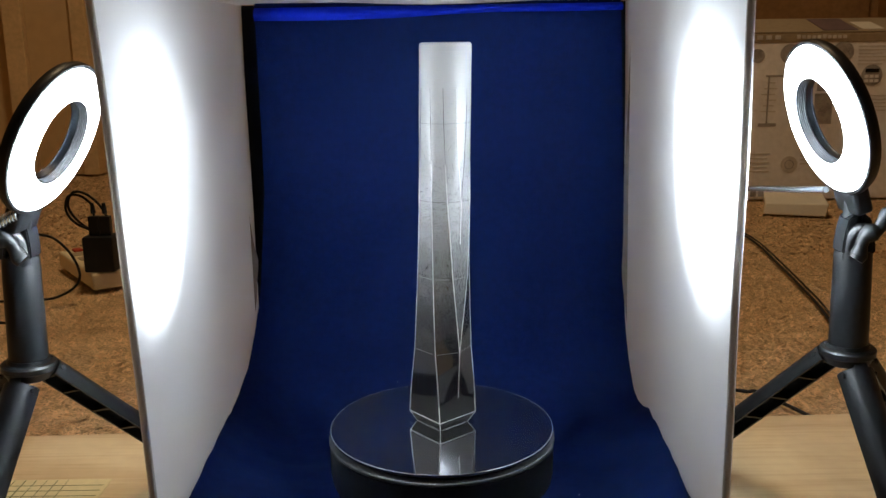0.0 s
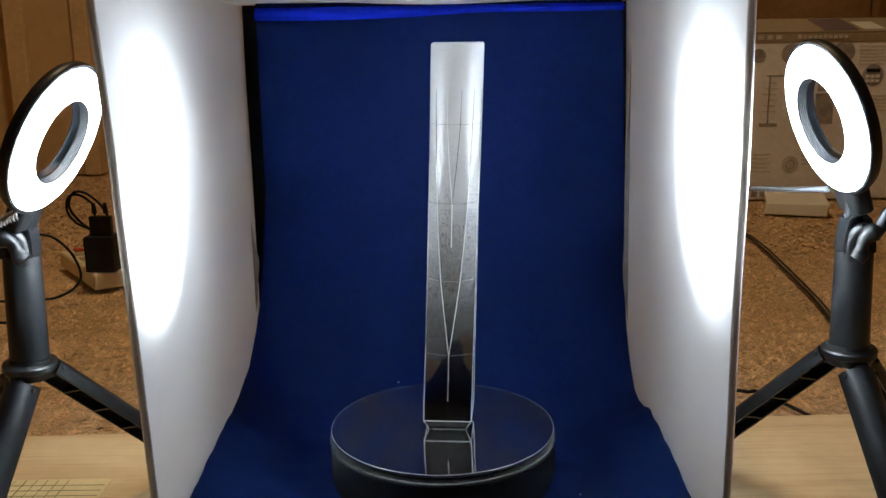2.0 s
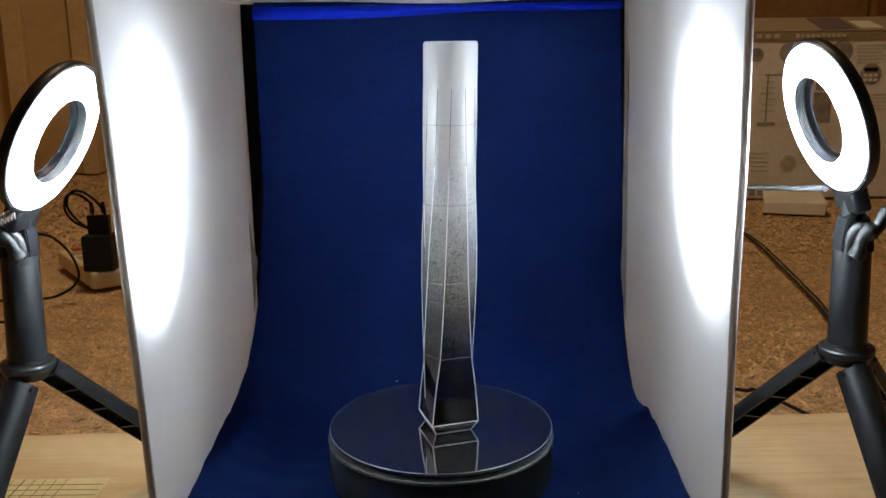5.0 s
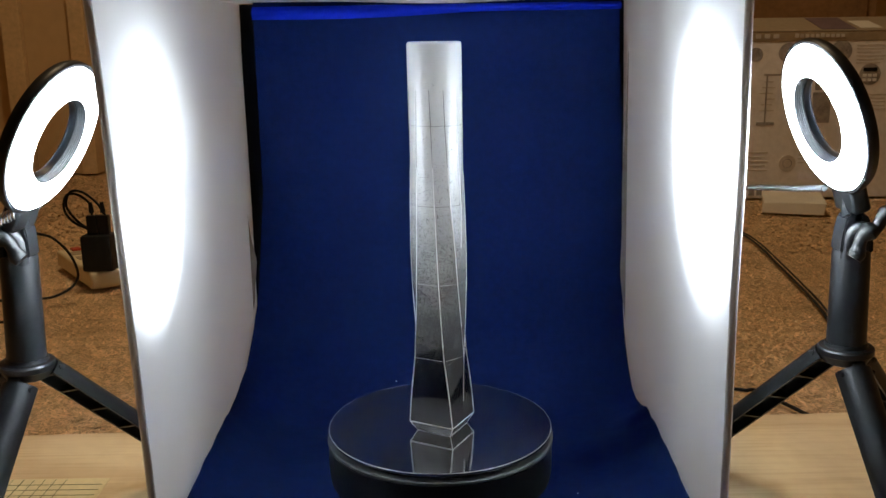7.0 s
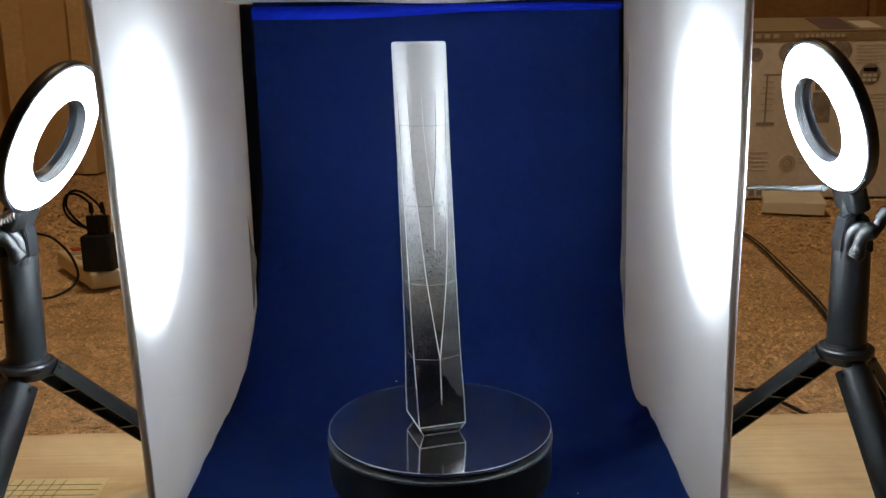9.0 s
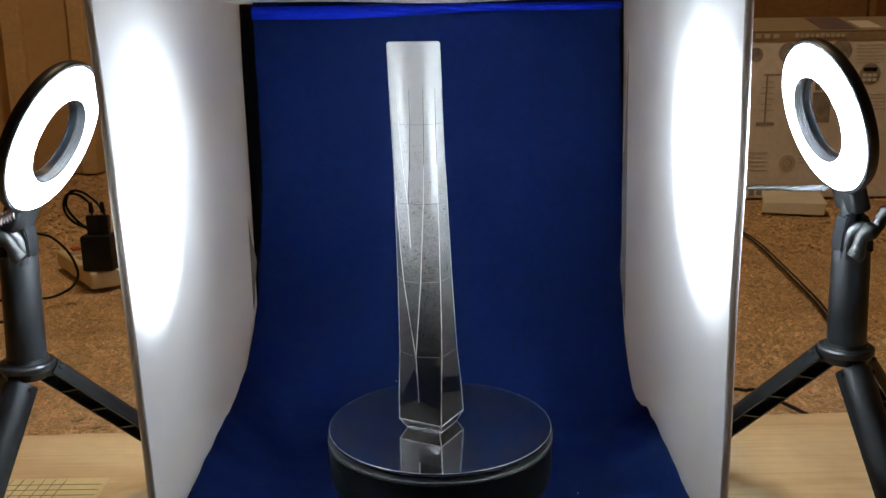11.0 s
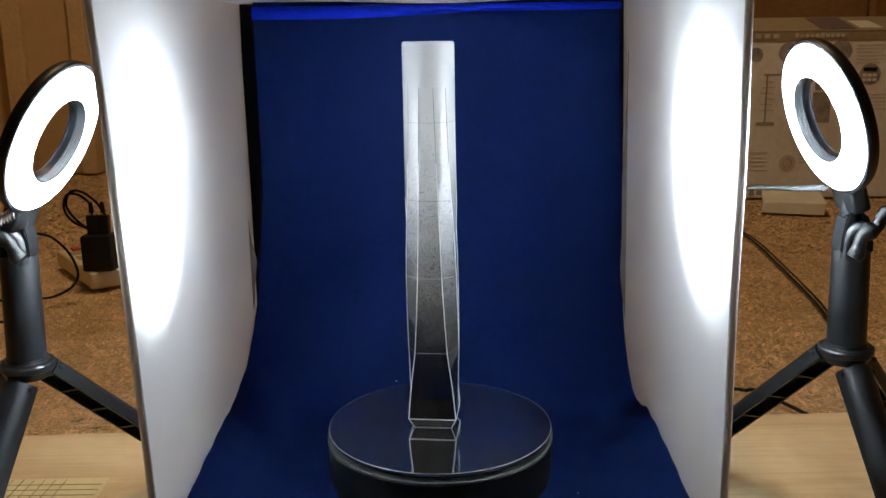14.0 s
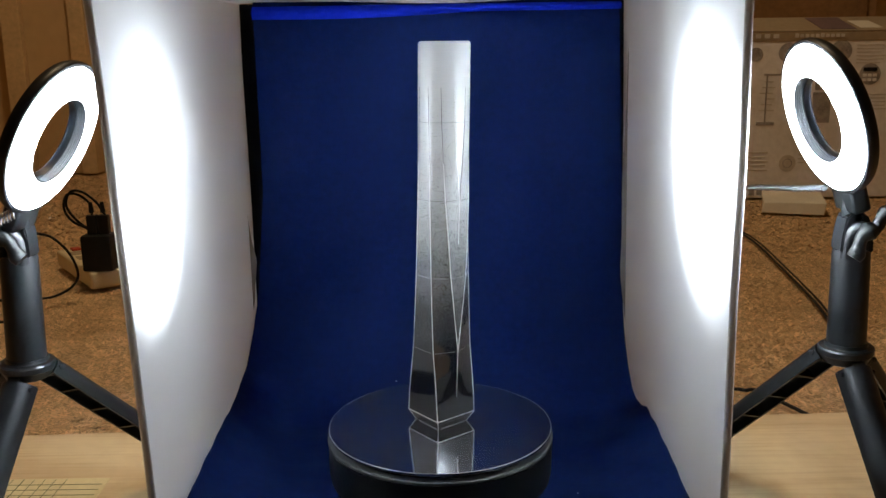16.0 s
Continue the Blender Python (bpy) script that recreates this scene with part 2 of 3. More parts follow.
def joined(a, b):
    me = bpy.data.meshes.new("tmp")
    b.to_mesh(me)
    b.free()
    a.from_mesh(me)
    bpy.data.meshes.remove(me)
    return a


def lathe(profile, n=64, m=None, close=False):
    """A turned body from (radius, height) pairs round z."""
    bm = bmesh.new()
    rings = []
    for r, z in profile:
        if r < 1e-6:
            rings.append([bm.verts.new((0, 0, z))])
        else:
            rings.append([bm.verts.new((r * math.cos(2 * math.pi * k / n), r * math.sin(2 * math.pi * k / n), z)) for k in range(n)])
    pairs = list(zip(rings, rings[1:])) + ([(rings[-1], rings[0])] if close else [])
    for a, b in pairs:
        for k in range(n):
            q = [a[k % len(a)], a[(k + 1) % len(a)], b[(k + 1) % len(b)], b[k % len(b)]]
            q = list(dict.fromkeys(q))
            if len(q) > 2:
                bm.faces.new(q)
    bmesh.ops.recalc_face_normals(bm, faces=bm.faces)
    return moved(bm, m) if m else bm


def tube(points, radius, sides=8, closed=False):
    """A round cord through the points."""
    pts = [Vector(p) for p in points]
    bm = bmesh.new()
    rings = []
    n = len(pts)
    ref = None
    for i, p in enumerate(pts):
        if closed:
            d = (pts[(i + 1) % n] - pts[i - 1]).normalized()
        else:
            d = (pts[min(i + 1, n - 1)] - pts[max(i - 1, 0)]).normalized()
        if ref is None:
            ref = d.orthogonal().normalized()
        ref = (ref - d * ref.dot(d)).normalized()
        s = d.cross(ref)
        r = radius[i] if isinstance(radius, (list, tuple)) else radius
        rings.append([bm.verts.new(p + r * (ref * math.cos(2 * math.pi * k / sides) + s * math.sin(2 * math.pi * k / sides))) for k in range(sides)])
    for a, b in list(zip(rings, rings[1:])) + ([(rings[-1], rings[0])] if closed else []):
        for k in range(sides):
            bm.faces.new((a[k], a[(k + 1) % sides], b[(k + 1) % sides], b[k]))
    if not closed:
        bm.faces.new(rings[0][::-1])
        bm.faces.new(rings[-1])
    bmesh.ops.recalc_face_normals(bm, faces=bm.faces)
    return bm


def spline(points, n=8):
    """A smooth line through the points."""
    p = [Vector(q) for q in points]
    p = [2 * p[0] - p[1]] + p + [2 * p[-1] - p[-2]]
    out = []
    for i in range(1, len(p) - 2):
        for k in range(n):
            t = k / n
            a, b, c, d = p[i - 1:i + 3]
            out.append(0.5 * (2 * b + (c - a) * t + (2 * a - 5 * b + 4 * c - d) * t * t + (3 * b - a - 3 * c + d) * t ** 3))
    return out + [p[-2]]


def rod(a, b, r0, r1=None, n=24):
    """A straight round bar from a to b."""
    a, b = Vector(a), Vector(b)
    m = Matrix.Translation(a) @ (b - a).to_track_quat("Z", "Y").to_matrix().to_4x4()
    h, r1 = (b - a).length, r0 if r1 is None else r1
    e = min(r0, r1) * 0.12
    return lathe([(0, 0), (r0 - e, 0), (r0, e), (r1, h - e), (r1 - e, h), (0, h)], n, m)


def grid_sheet(fn, nu, nv):
    """A sheet whose point at (u, v), each from 0 to 1, is fn(u, v)."""
    bm = bmesh.new()
    vs = [[bm.verts.new(fn(i / nu, j / nv)) for j in range(nv + 1)] for i in range(nu + 1)]
    for i in range(nu):
        for j in range(nv):
            bm.faces.new((vs[i][j], vs[i + 1][j], vs[i + 1][j + 1], vs[i][j + 1]))
    return bm


# ---- the room ----
FLOOR = -0.015
X0, X1, Y0, Y1, ZC = -2.3, 2.3, -2.2, 2.2, 2.42


def room():
    carpet = part("floor", box(X0, Y0, FLOOR - 0.06, X1, Y1, FLOOR - 0.008), M_CARPET)
    tagged(carpet, "beige shag carpet on the room floor", "carpet", kind="structure")
    for name, b in (("wall_north", (X0 - 0.1, Y1, FLOOR - 0.06, X1 + 0.1, Y1 + 0.1, ZC)), ("wall_south", (X0 - 0.1, Y0 - 0.1, FLOOR - 0.06, X1 + 0.1, Y0, ZC)),
                    ("wall_west", (X0 - 0.1, Y0, FLOOR - 0.06, X0, Y1, ZC)), ("wall_east", (X1, Y0, FLOOR - 0.06, X1 + 0.1, Y1, ZC))):
        # the south wall, out of view, is darkened to stand for a dim room
        tagged(part(name, box(*b), M_SOUTH if name == "wall_south" else M_WALL), "plain painted room wall", "wall", kind="structure")
    tagged(part("ceiling", box(X0 - 0.1, Y0 - 0.1, ZC, X1 + 0.1, Y1 + 0.1, ZC + 0.1), M_CEIL), "plain pale ceiling of the room", "ceiling", kind="structure")
    lamp = empty("ceiling_lamp", (-0.15, 0.70, ZC), "round warm ceiling lamp with a glass shade", "ceiling lamp")
    part("mount", lathe([(0, 0), (0.09, 0), (0.09, -0.03), (0, -0.03)], 32, pose(-0.15, 0.70, ZC)), M_CREAM, lamp)
    part("shade", lathe([(0.09, -0.03), (0.17, -0.05), (0.18, -0.08), (0.17, -0.10)], 32, pose(-0.15, 0.70, ZC)), M_BULB, lamp, "glowing glass shade", 40)


def carpet_pile():
    """Loose tufts of the shag, joined into one."""
    rng = np.random.default_rng(5)
    blocks, count = [], 0
    for x0, x1, y0, y1, n in ((-0.80, -0.24, 0.08, 0.42, 60000), (-0.95, -0.26, 0.42, 0.95, 90000), (-1.30, -0.45, 0.95, 2.15, 70000),
                              (0.24, 0.80, 0.10, 0.45, 60000), (0.30, 1.00, 0.45, 0.95, 90000), (0.40, 1.35, 0.95, 1.60, 60000)):
        x, y = rng.uniform(x0, x1, n), rng.uniform(y0, y1, n)
        a, l, w = rng.uniform(0, 6.283, n), rng.uniform(0.006, 0.011, n), rng.uniform(0.0009, 0.0016, n)
        lean = rng.uniform(1.15, 1.48, n)
        far = 1 + 0.5 * (y > 0.95) + 0.4 * (y < 0.45)
        l, w = l * far, w * far
        ca, sa = np.cos(a), np.sin(a)
        r, h = l * np.sin(lean), l * np.cos(lean)
        px, py = -sa * w, ca * w
        z = np.full(n, FLOOR - 0.009)
        pts = np.stack([np.stack(q, 1) for q in (
            (x - px, y - py, z), (x + px, y + py, z), (x + 0.4 * r * ca + px, y + 0.4 * r * sa + py, z + 0.65 * h),
            (x + 0.4 * r * ca - px, y + 0.4 * r * sa - py, z + 0.65 * h), (x + r * ca + 0.5 * px, y + r * sa + 0.5 * py, z + h),
            (x + r * ca - 0.5 * px, y + r * sa - 0.5 * py, z + h))], 1)
        blocks.append(pts.reshape(-1, 3))
        count += n
    k = np.arange(count)[:, None] * 6
    faces = np.concatenate([k + np.array([[0, 1, 2, 3]]), k + np.array([[3, 2, 4, 5]])], 1).reshape(-1, 4)
    me = bpy.data.meshes.new("carpet_pile")
    me.from_pydata(np.concatenate(blocks).tolist(), [], faces.tolist())
    me.materials.append(M_TUFT)
    tagged(new("carpet_pile", me), "short twisted beige carpet tufts", "carpet", kind="stuff")


def door_frame():
    """The pale wooden post and panel at the far wall."""
    d = empty("wooden_cabinet", (-1.2, Y1 - 0.04, FLOOR), "tall oak cabinet side standing at the tan wall", "cabinet")
    part("post", box(-1.345, Y1 - 0.075, FLOOR, -1.285, Y1 - 0.003, 1.9, 0.004), M_OAK, d, "pale oak post")
    part("side_panel", box(-1.285, Y1 - 0.05, FLOOR, -1.14, Y1 - 0.003, 1.9, 0.002), M_WALL, d)
    part("stile", box(-1.14, Y1 - 0.07, FLOOR, -1.09, Y1 - 0.003, 1.9, 0.004), M_OAK, d, "pale oak stile")


def board():
    b = part("board", moved(box(-0.75, -0.70, FLOOR, 0.75, 0.117, 0.0, 0.002), pose(0, 0, 0, 0, 0, 2.0)), M_WOOD)
    tagged(b, "pale plywood board lying on the carpet", "board")


def ruled_sheet():
    s = empty("ruled_sheet", (-0.38, -0.05, 0.0), "cream cutting sheet printed with a fine olive grid", "grid sheet")
    part("sheet", box(-0.50, -0.16, 0.0002, -0.302, 0.003, 0.0010), M_SHEET, s)
    for k in range(17):
        x = -0.498 + 0.0098 * k
        part("ruled_line", box(x, -0.158, 0.0011, x + (0.0010 if k % 5 == 2 else 0.0005), 0.001, 0.0013), M_INK, s)
    for k in range(16):
        y = -0.157 + 0.0098 * k
        part("ruled_line", box(-0.498, y, 0.0014, -0.305, y + 0.0006, 0.0016), M_INK, s)


# ---- the photo tent ----
def photo_tent():
    t = empty("photo_tent", (0, 0.02, 0.0), "white cloth photo tent with open front and black back", "photo tent")
    zt, yn, yf = 0.4265, -0.180, 0.228

    def left(u, v):
        y = yn + (yf - yn) * u
        near = -0.2004 - 0.0345 * (v * zt - 0.078) + 0.0012 * math.sin(math.pi * v)
        bow = 0.004 * math.sin(math.pi * u) * math.sin(math.pi * v)
        return (near + (-0.2060 - near) * u - bow + 0.0012 * noise.noise((u * 3, v * 3, 1)), y, v * zt)

    def right(u, v):
        y = yn + (yf - yn) * u
        near = 0.1975 - 0.0022 * v
        bow = 0.004 * math.sin(math.pi * u) * math.sin(math.pi * v)
        return (near + (0.2085 - 0.0095 * v - near) * u + bow + 0.0012 * noise.noise((u * 3, v * 3, 7)) + 0.0022 * max(0, v - 0.7) * math.sin(26 * u + 5 * v) * 2, y, v * zt)

    part("side_panel", grid_sheet(left, 20, 20), M_PANEL, t, "translucent white side cloth", 60)
    part("side_panel", grid_sheet(right, 20, 20), M_PANEL, t, "translucent white side cloth", 60)
    part("top_panel", grid_sheet(lambda u, v: (-0.215 + 0.415 * u, yn + (yf - yn) * v, zt + 0.002 * math.sin(9 * u)), 16, 16), M_TOP, t, "white top cloth", 60)
    part("back_panel", box(-0.210, yf + 0.001, 0.0, 0.210, yf + 0.006, zt), M_BACK, t, "black back cloth")
    part("bottom_panel", box(-0.200, yn, 0.0004, 0.200, yf, 0.0018), M_TOP, t)
    for fn, s in ((left, -1), (right, 1)):
        e = [Vector(fn(0, k / 16)) for k in range(17)]
        part("edge_binding", tube([p + Vector((0.0012 * s, -0.0005, 0)) for p in e], 0.0024, 8), M_BINDC, t, "grey edge binding", 60)
        part("edge_piping", tube([p + Vector((0.0040 * s, 0.002, 0)) for p in e], 0.0013, 6), M_BINDW, t, "pale edge piping", 60)
    for fn, sd in ((left, -1), (right, 1)):
        z0, z1 = (0.098, 0.205) if sd < 0 else (0.080, 0.395)

        def seam(u, v, sd=sd, z0=z0, z1=z1):
            wide = 0.0062 * min(1.0, (1 - v) * (2.2 if sd < 0 else 1.6)) * (1 + 0.15 * math.sin(14 * v))
            wide *= min(1.0, 0.05 + v * (2.4 if sd < 0 else 5.0))
            outer = 0.2052 if sd < 0 else 0.2060 - 0.0060 * v
            return (sd * (outer - wide * (1 - u)), 0.202 + 0.002 * u, z0 + (z1 - z0) * v)
        strip = grid_sheet(seam, 3, 24)
        part("rear_seam", strip, M_SEAM, t, "grey-brown seam strip", 60)
    part("front_rail", tube([(-0.216 + 0.0259 * k, yn, zt) for k in range(17)], 0.003, 8), M_BIND, t)


def backdrop():
    """The blue cloth that hangs at the back and sweeps forward over the floor of the tent."""
    # unseen stretch before the tent, added so the tower's front reflects dark cloth
    FRONT = 0.58

    def prof(s):
        # arc-length along the sweep, from the front edge to the top of the back
        yb, r = 0.212, 0.135
        flat = yb - r + FRONT
        if s < flat:
            return s - FRONT, 0.0026
        s -= flat
        if s < r * math.pi / 2:
            a = s / r
            return yb - r + r * math.sin(a), 0.0026 + r * (1 - math.cos(a))
        s -= r * math.pi / 2
        return yb, 0.0026 + r + s
    total = 0.212 - 0.135 + FRONT + 0.135 * math.pi / 2 + 0.290

    def at(u, v):
        s = v * total
        y, z = prof(s)
        side = 2 * u - 1
        half = float(np.interp(z, (0.03, 0.08, 0.136, 0.18, 0.23), (0.2045, 0.2030, 0.1975, 0.1930, 0.1880))) if side < 0 else float(np.interp(z, (0.03, 0.12, 0.188, 0.25, 0.31, 0.42), (0.2045, 0.2030, 0.2005, 0.1976, 0.1951, 0.1900)))
        lift = max(0.0, (abs(side) - 0.62) / 0.38)
        rise = (0.037 if side < 0 else 0.027) * lift ** 2 * (1 - min(1, z / 0.12))
        if side > 0:
            rise *= min(1, max(0.0, (0.150 - y) / 0.07))
        w = 0.0026 * noise.noise((u * 1.2, v * 16, 3)) + 0.0016 * noise.noise((u * 4, v * 9, 8)) + 0.0010 * noise.noise((u * 2, v * 40, 5))
        up = min(1, z / 0.10)
        return (side * half, y - abs(w) * up - 0.004 * lift * min(1, max(0, (z - 0.08) / 0.10)), z + rise + abs(w) * (1 - up) * 2.4)
    b = empty("backdrop_cloth", (0, 0.212, 0.003), "dark blue cloth backdrop hung in a soft sweep", "backdrop cloth")
    part("sweep", grid_sheet(at, 60, 180), M_BLUE, b, smooth=70)

    lint = bmesh.new()
    for x, y, z, r in ((-0.046, 0.137, 0.0395, 0.0006), (0.118, -0.045, 0.0050, 0.0005)):
        bmesh.ops.create_icosphere(lint, subdivisions=1, radius=r, matrix=Matrix.Translation((x, y, z)))
    tagged(part("lint", lint, M_PAPER, b, "white specks of lint"), kind="stuff")

    def hem(u, v):
        x = -0.1878 + 0.3785 * u
        step = 1 / (1 + math.exp(-(u - 0.52) * 14))
        top = 0.4228 + 0.0014 * u
        drop = 0.0128 - 0.0055 * step + 0.0006 * math.sin(9 * u)
        a = v * math.pi
        return (x, 0.204 - 0.005 * math.sin(a) - 0.002 * v, top - drop * v)
    part("folded_hem", grid_sheet(hem, 40, 8), M_BLUE2, b, "brighter blue folded hem", 60)


# ---- turntable and tower ----
def turntable():
    t = empty("turntable", (0, 0, 0.0035), "round black display turntable with a mirrored disc", "turntable")
    part("base", lathe([(0, 0.0035), (0.096, 0.0035), (0.0985, 0.006), (0.0997, 0.012), (0.1000, 0.0404), (0.0970, 0.0410), (0, 0.0412)], 128), M_BLACK, t, "black round base", 30)
    part("rim", lathe([(0.0985, 0.0414), (0.1000, 0.0416), (0.1007, 0.0423), (0.1006, 0.0441), (0.0994, 0.0449), (0.0930, 0.0449), (0.0930, 0.0414)], 128, close=True), M_RIM, t, "dark grey rim", 30)
    part("spindle", lathe([(0.088, 0.0410), (0.088, 0.0493)], 96), M_BACK, t, smooth=30)
    d = part("mirror_disc", lathe([(0, 0.0490), (0.0985, 0.0490), (0.0992, 0.0500), (0.0992, TABLE - 0.0004), (0.0988, TABLE), (0, TABLE)], 160), M_MIRROR, t, "round mirrored disc", 20)
    # thin pale tube: the light caught by the disc's edge, put in as colour
    part("disc_edge_glint", tube([(0.0990 * math.cos(math.pi * k / 80), 0.0990 * math.sin(math.pi * k / 80), TABLE - 0.0002) for k in range(160)], 0.00020, 6, True), M_BIND, d, "thin pale line that paints the glint on the disc's edge")
    rng = random.Random(4)
    dust = bmesh.new()
    for k in range(15):
        a, r = (2.6 + rng.gauss(0, 0.35), 0.06 + rng.gauss(0, 0.012)) if k < 9 else (rng.uniform(0, 6.28), 0.095 * math.sqrt(rng.random()))
        bmesh.ops.create_icosphere(dust, subdivisions=1, radius=rng.uniform(0.00015, 0.00032), matrix=pose(r * math.cos(a), r * math.sin(a), TABLE + 0.0001))
    tagged(part("dust", dust, M_PAPER, d, "white specks of dust"), kind="stuff")
    return d


LV = [  # height; fold V2 (u, v), fold V1 (u, v), corner (u, v), roundness
    (0.0000, (16.2, 0.01), (16.2, 0.02), (16.2, 16.2), 0), (0.0094, (20.9, 0.01), (20.9, 0.02), (20.9, 20.9), 0),
    (0.0284, (20.9, 0.01), (20.9, 0.02), (18.9, 20.7), 0), (0.0450, (21.3, 0.01), (21.3, 0.02), (17.1, 20.6), 0),
    (0.0700, (22.0, 0.01), (22.0, 0.02), (13.8, 20.5), 0), (0.1050, (21.9, 0.01), (21.9, 4.4), (11.7, 20.5), 0),
    (0.1364, (21.5, 0.01), (21.5, 8.1), (10.3, 20.5), 0.06), (0.1659, (20.9, 0.01), (20.9, 10.4), (9.3, 20.6), 0.18),
    (0.2031, (21.8, 0.01), (19.0, 12.8), (8.2, 20.7), 0.42), (0.2350, (21.5, 3.0), (17.3, 13.9), (7.3, 20.8), 0.75),
    (0.2686, (21.0, 5.2), (15.9, 14.8), (6.5, 20.9), 0.93), (0.2971, (20.95, 5.7), (15.3, 15.3), (5.7, 20.95), 1.0)]
R_TOP, H_TOP = 0.02205, 0.3345
TURN0 = -49.55          # the folded face's bearing at the start
LEAN = Matrix.Rotation(radians(-TURN0), 2) @ Vector((0.0066, 0.0089))
FOOT = Matrix.Rotation(radians(-TURN0), 2) @ Vector((0.0009, 0.0076))


def tower_at(u, v, z):
    k = z / 0.334
    return Vector((u + FOOT.x + LEAN.x * (k - 0.028), v + FOOT.y + LEAN.y * (k - 0.028), TABLE + z + 0.0001))


def tower_ring(level):
    z, f2, f1, c, rd = level
    q = [f2, f1, c]
    p = [(a, b) for a, b in q] + [(-a, b) for a, b in q[::-1]] + [(-a, -b) for a, b in q] + [(a, -b) for a, b in q[::-1]]
    grow = 1.0 if z < 0.02 else 1.018
    return [Vector((a * grow / 1000, b * grow / 1000)) for a, b in p]


def finer(levels):
    """Four steps between each pair of levels above the foot."""
    out = list(levels[:2])
    for a, b in zip(levels[1:], levels[2:]):
        for k in range(1, 5):
            w = k / 4
            mixed = [tuple(p + (q - p) * w for p, q in zip(a[i], b[i])) for i in (1, 2, 3)]
            out.append((a[0] + (b[0] - a[0]) * w, *mixed, a[4] + (b[4] - a[4]) * w))
    return out


def tower():
    fine = finer(LV)
    t = empty("tower_model", (0, 0, TABLE), "white to black spattered twisting tower model with silver edge lines", "tower model")
    bm = bmesh.new()
    rows = []
    for lv in fine:
        p = tower_ring(lv)
        row = []
        for k in range(12):
            a, b = p[k], p[(k + 1) % 12]
            for j in range(4):
                w = a.lerp(b, j / 4)
                w = w.lerp(w.normalized() * R_TOP, lv[4]) if lv[4] else w
                row.append(bm.verts.new(tower_at(w.x, w.y, lv[0])))
        rows.append(row)
    for z, r in ((0.310, R_TOP), (0.3322, R_TOP), (0.3336, R_TOP - 0.0005), (0.3343, R_TOP - 0.0014), (H_TOP, R_TOP - 0.003)):
        top = tower_ring(LV[-1])
        row = []
        for k in range(12):
            a, b = top[k], top[(k + 1) % 12]
            for j in range(4):
                w = a.lerp(b, j / 4).normalized() * r
                row.append(bm.verts.new(tower_at(w.x, w.y, z)))
        rows.append(row)
    n = 48
    for a, b in zip(rows, rows[1:]):
        for k in range(n):
            bm.faces.new((a[k], a[(k + 1) % n], b[(k + 1) % n], b[k]))
    bm.faces.new(rows[0][::-1])
    bm.faces.new(rows[-1])
    for f in bm.faces:
        f.smooth = True
    for i, (a, b) in enumerate(zip(rows, rows[1:])):
        if i + 1 >= len(fine) or fine[i][0] > 0.215:
            break
        for k in range(12):
            e = bm.edges.get((a[4 * k], b[4 * k]))
            if e:
                e.smooth = False
    for row in rows[:2]:
        for k in range(n):
            bm.edges.get((row[k], row[(k + 1) % n])).smooth = False
    part("body", bm, M_TOWER, t)

    def line(idx, i0, i1):
        pts = []
        for i in range(i0, i1 + 1):
            w = tower_ring(LV[i])[idx]
            if LV[i][4]:
                w = w.lerp(w.normalized() * R_TOP, LV[i][4])
            pts.append(tower_at(w.x, w.y, LV[i][0]))
        return pts
    for k in range(12):
        kind = k % 6
        if kind in (2, 3):          # corner edges
            part("edge_line", tube(line(k, 0, 9), [0.00022, 0.00045, 0.00040, 0.00038, 0.00036, 0.00034, 0.0003, 0.0003, 0.00028, 0.00014], 6), M_LINE, t)
            part("groove", tube(line(k, 9, 11), [0.00014, 0.00028, 0.00016], 6), M_GROOVE, t)
        elif kind in (1, 4):        # long fold
            part("edge_line", tube(line(k, 4, 9), [0.00038, 0.00036, 0.00035, 0.00033, 0.00032, 0.00014], 6), M_LINE, t)
            part("groove", tube(line(k, 9, 11), [0.00014, 0.00028, 0.00016], 6), M_GROOVE, t)
        else:                       # short fold
            part("groove", tube(line(k, 8, 11), [0.00034, 0.00030, 0.00026, 0.0001], 6), M_GROOVE if k in (0, 6) else M_LINE, t)
    for s in (1, -1):
        part("stem_line", tube([tower_at(s * 0.0213, 0, 0.0284), tower_at(s * 0.0217, 0, 0.045), tower_at(s * 0.0224, 0, 0.0700)], 0.00034, 6), M_LINE, t)
        part("stem_line", tube([tower_at(s * 0.0213, 0, 0.1659), tower_at(s * 0.0222, 0, 0.2031)], 0.00036, 6), M_LINE, t)
    for i, r, m in ((1, 0.00042, M_LINE), (0, 0.00022, M_LINE), (4, 0.00017, M_SEAMLINE), (6, 0.00017, M_SEAMLINE), (8, 0.00020, M_GROOVE), (10, 0.00012, M_GROOVE)):
        p = tower_ring(LV[i])
        pts = []
        for k in range(12):
            for j in range(4):
                w = p[k].lerp(p[(k + 1) % 12], j / 4)
                w = w.lerp(w.normalized() * R_TOP, LV[i][4]) if LV[i][4] else w
                if not pts or (tower_at(w.x, w.y, LV[i][0]) - pts[-1]).length > 1e-4:
                    pts.append(tower_at(w.x, w.y, LV[i][0] + (0.0003 if i == 0 else 0)))
        part("seam_line", tube(pts, r, 6, True), m, t)
    return t


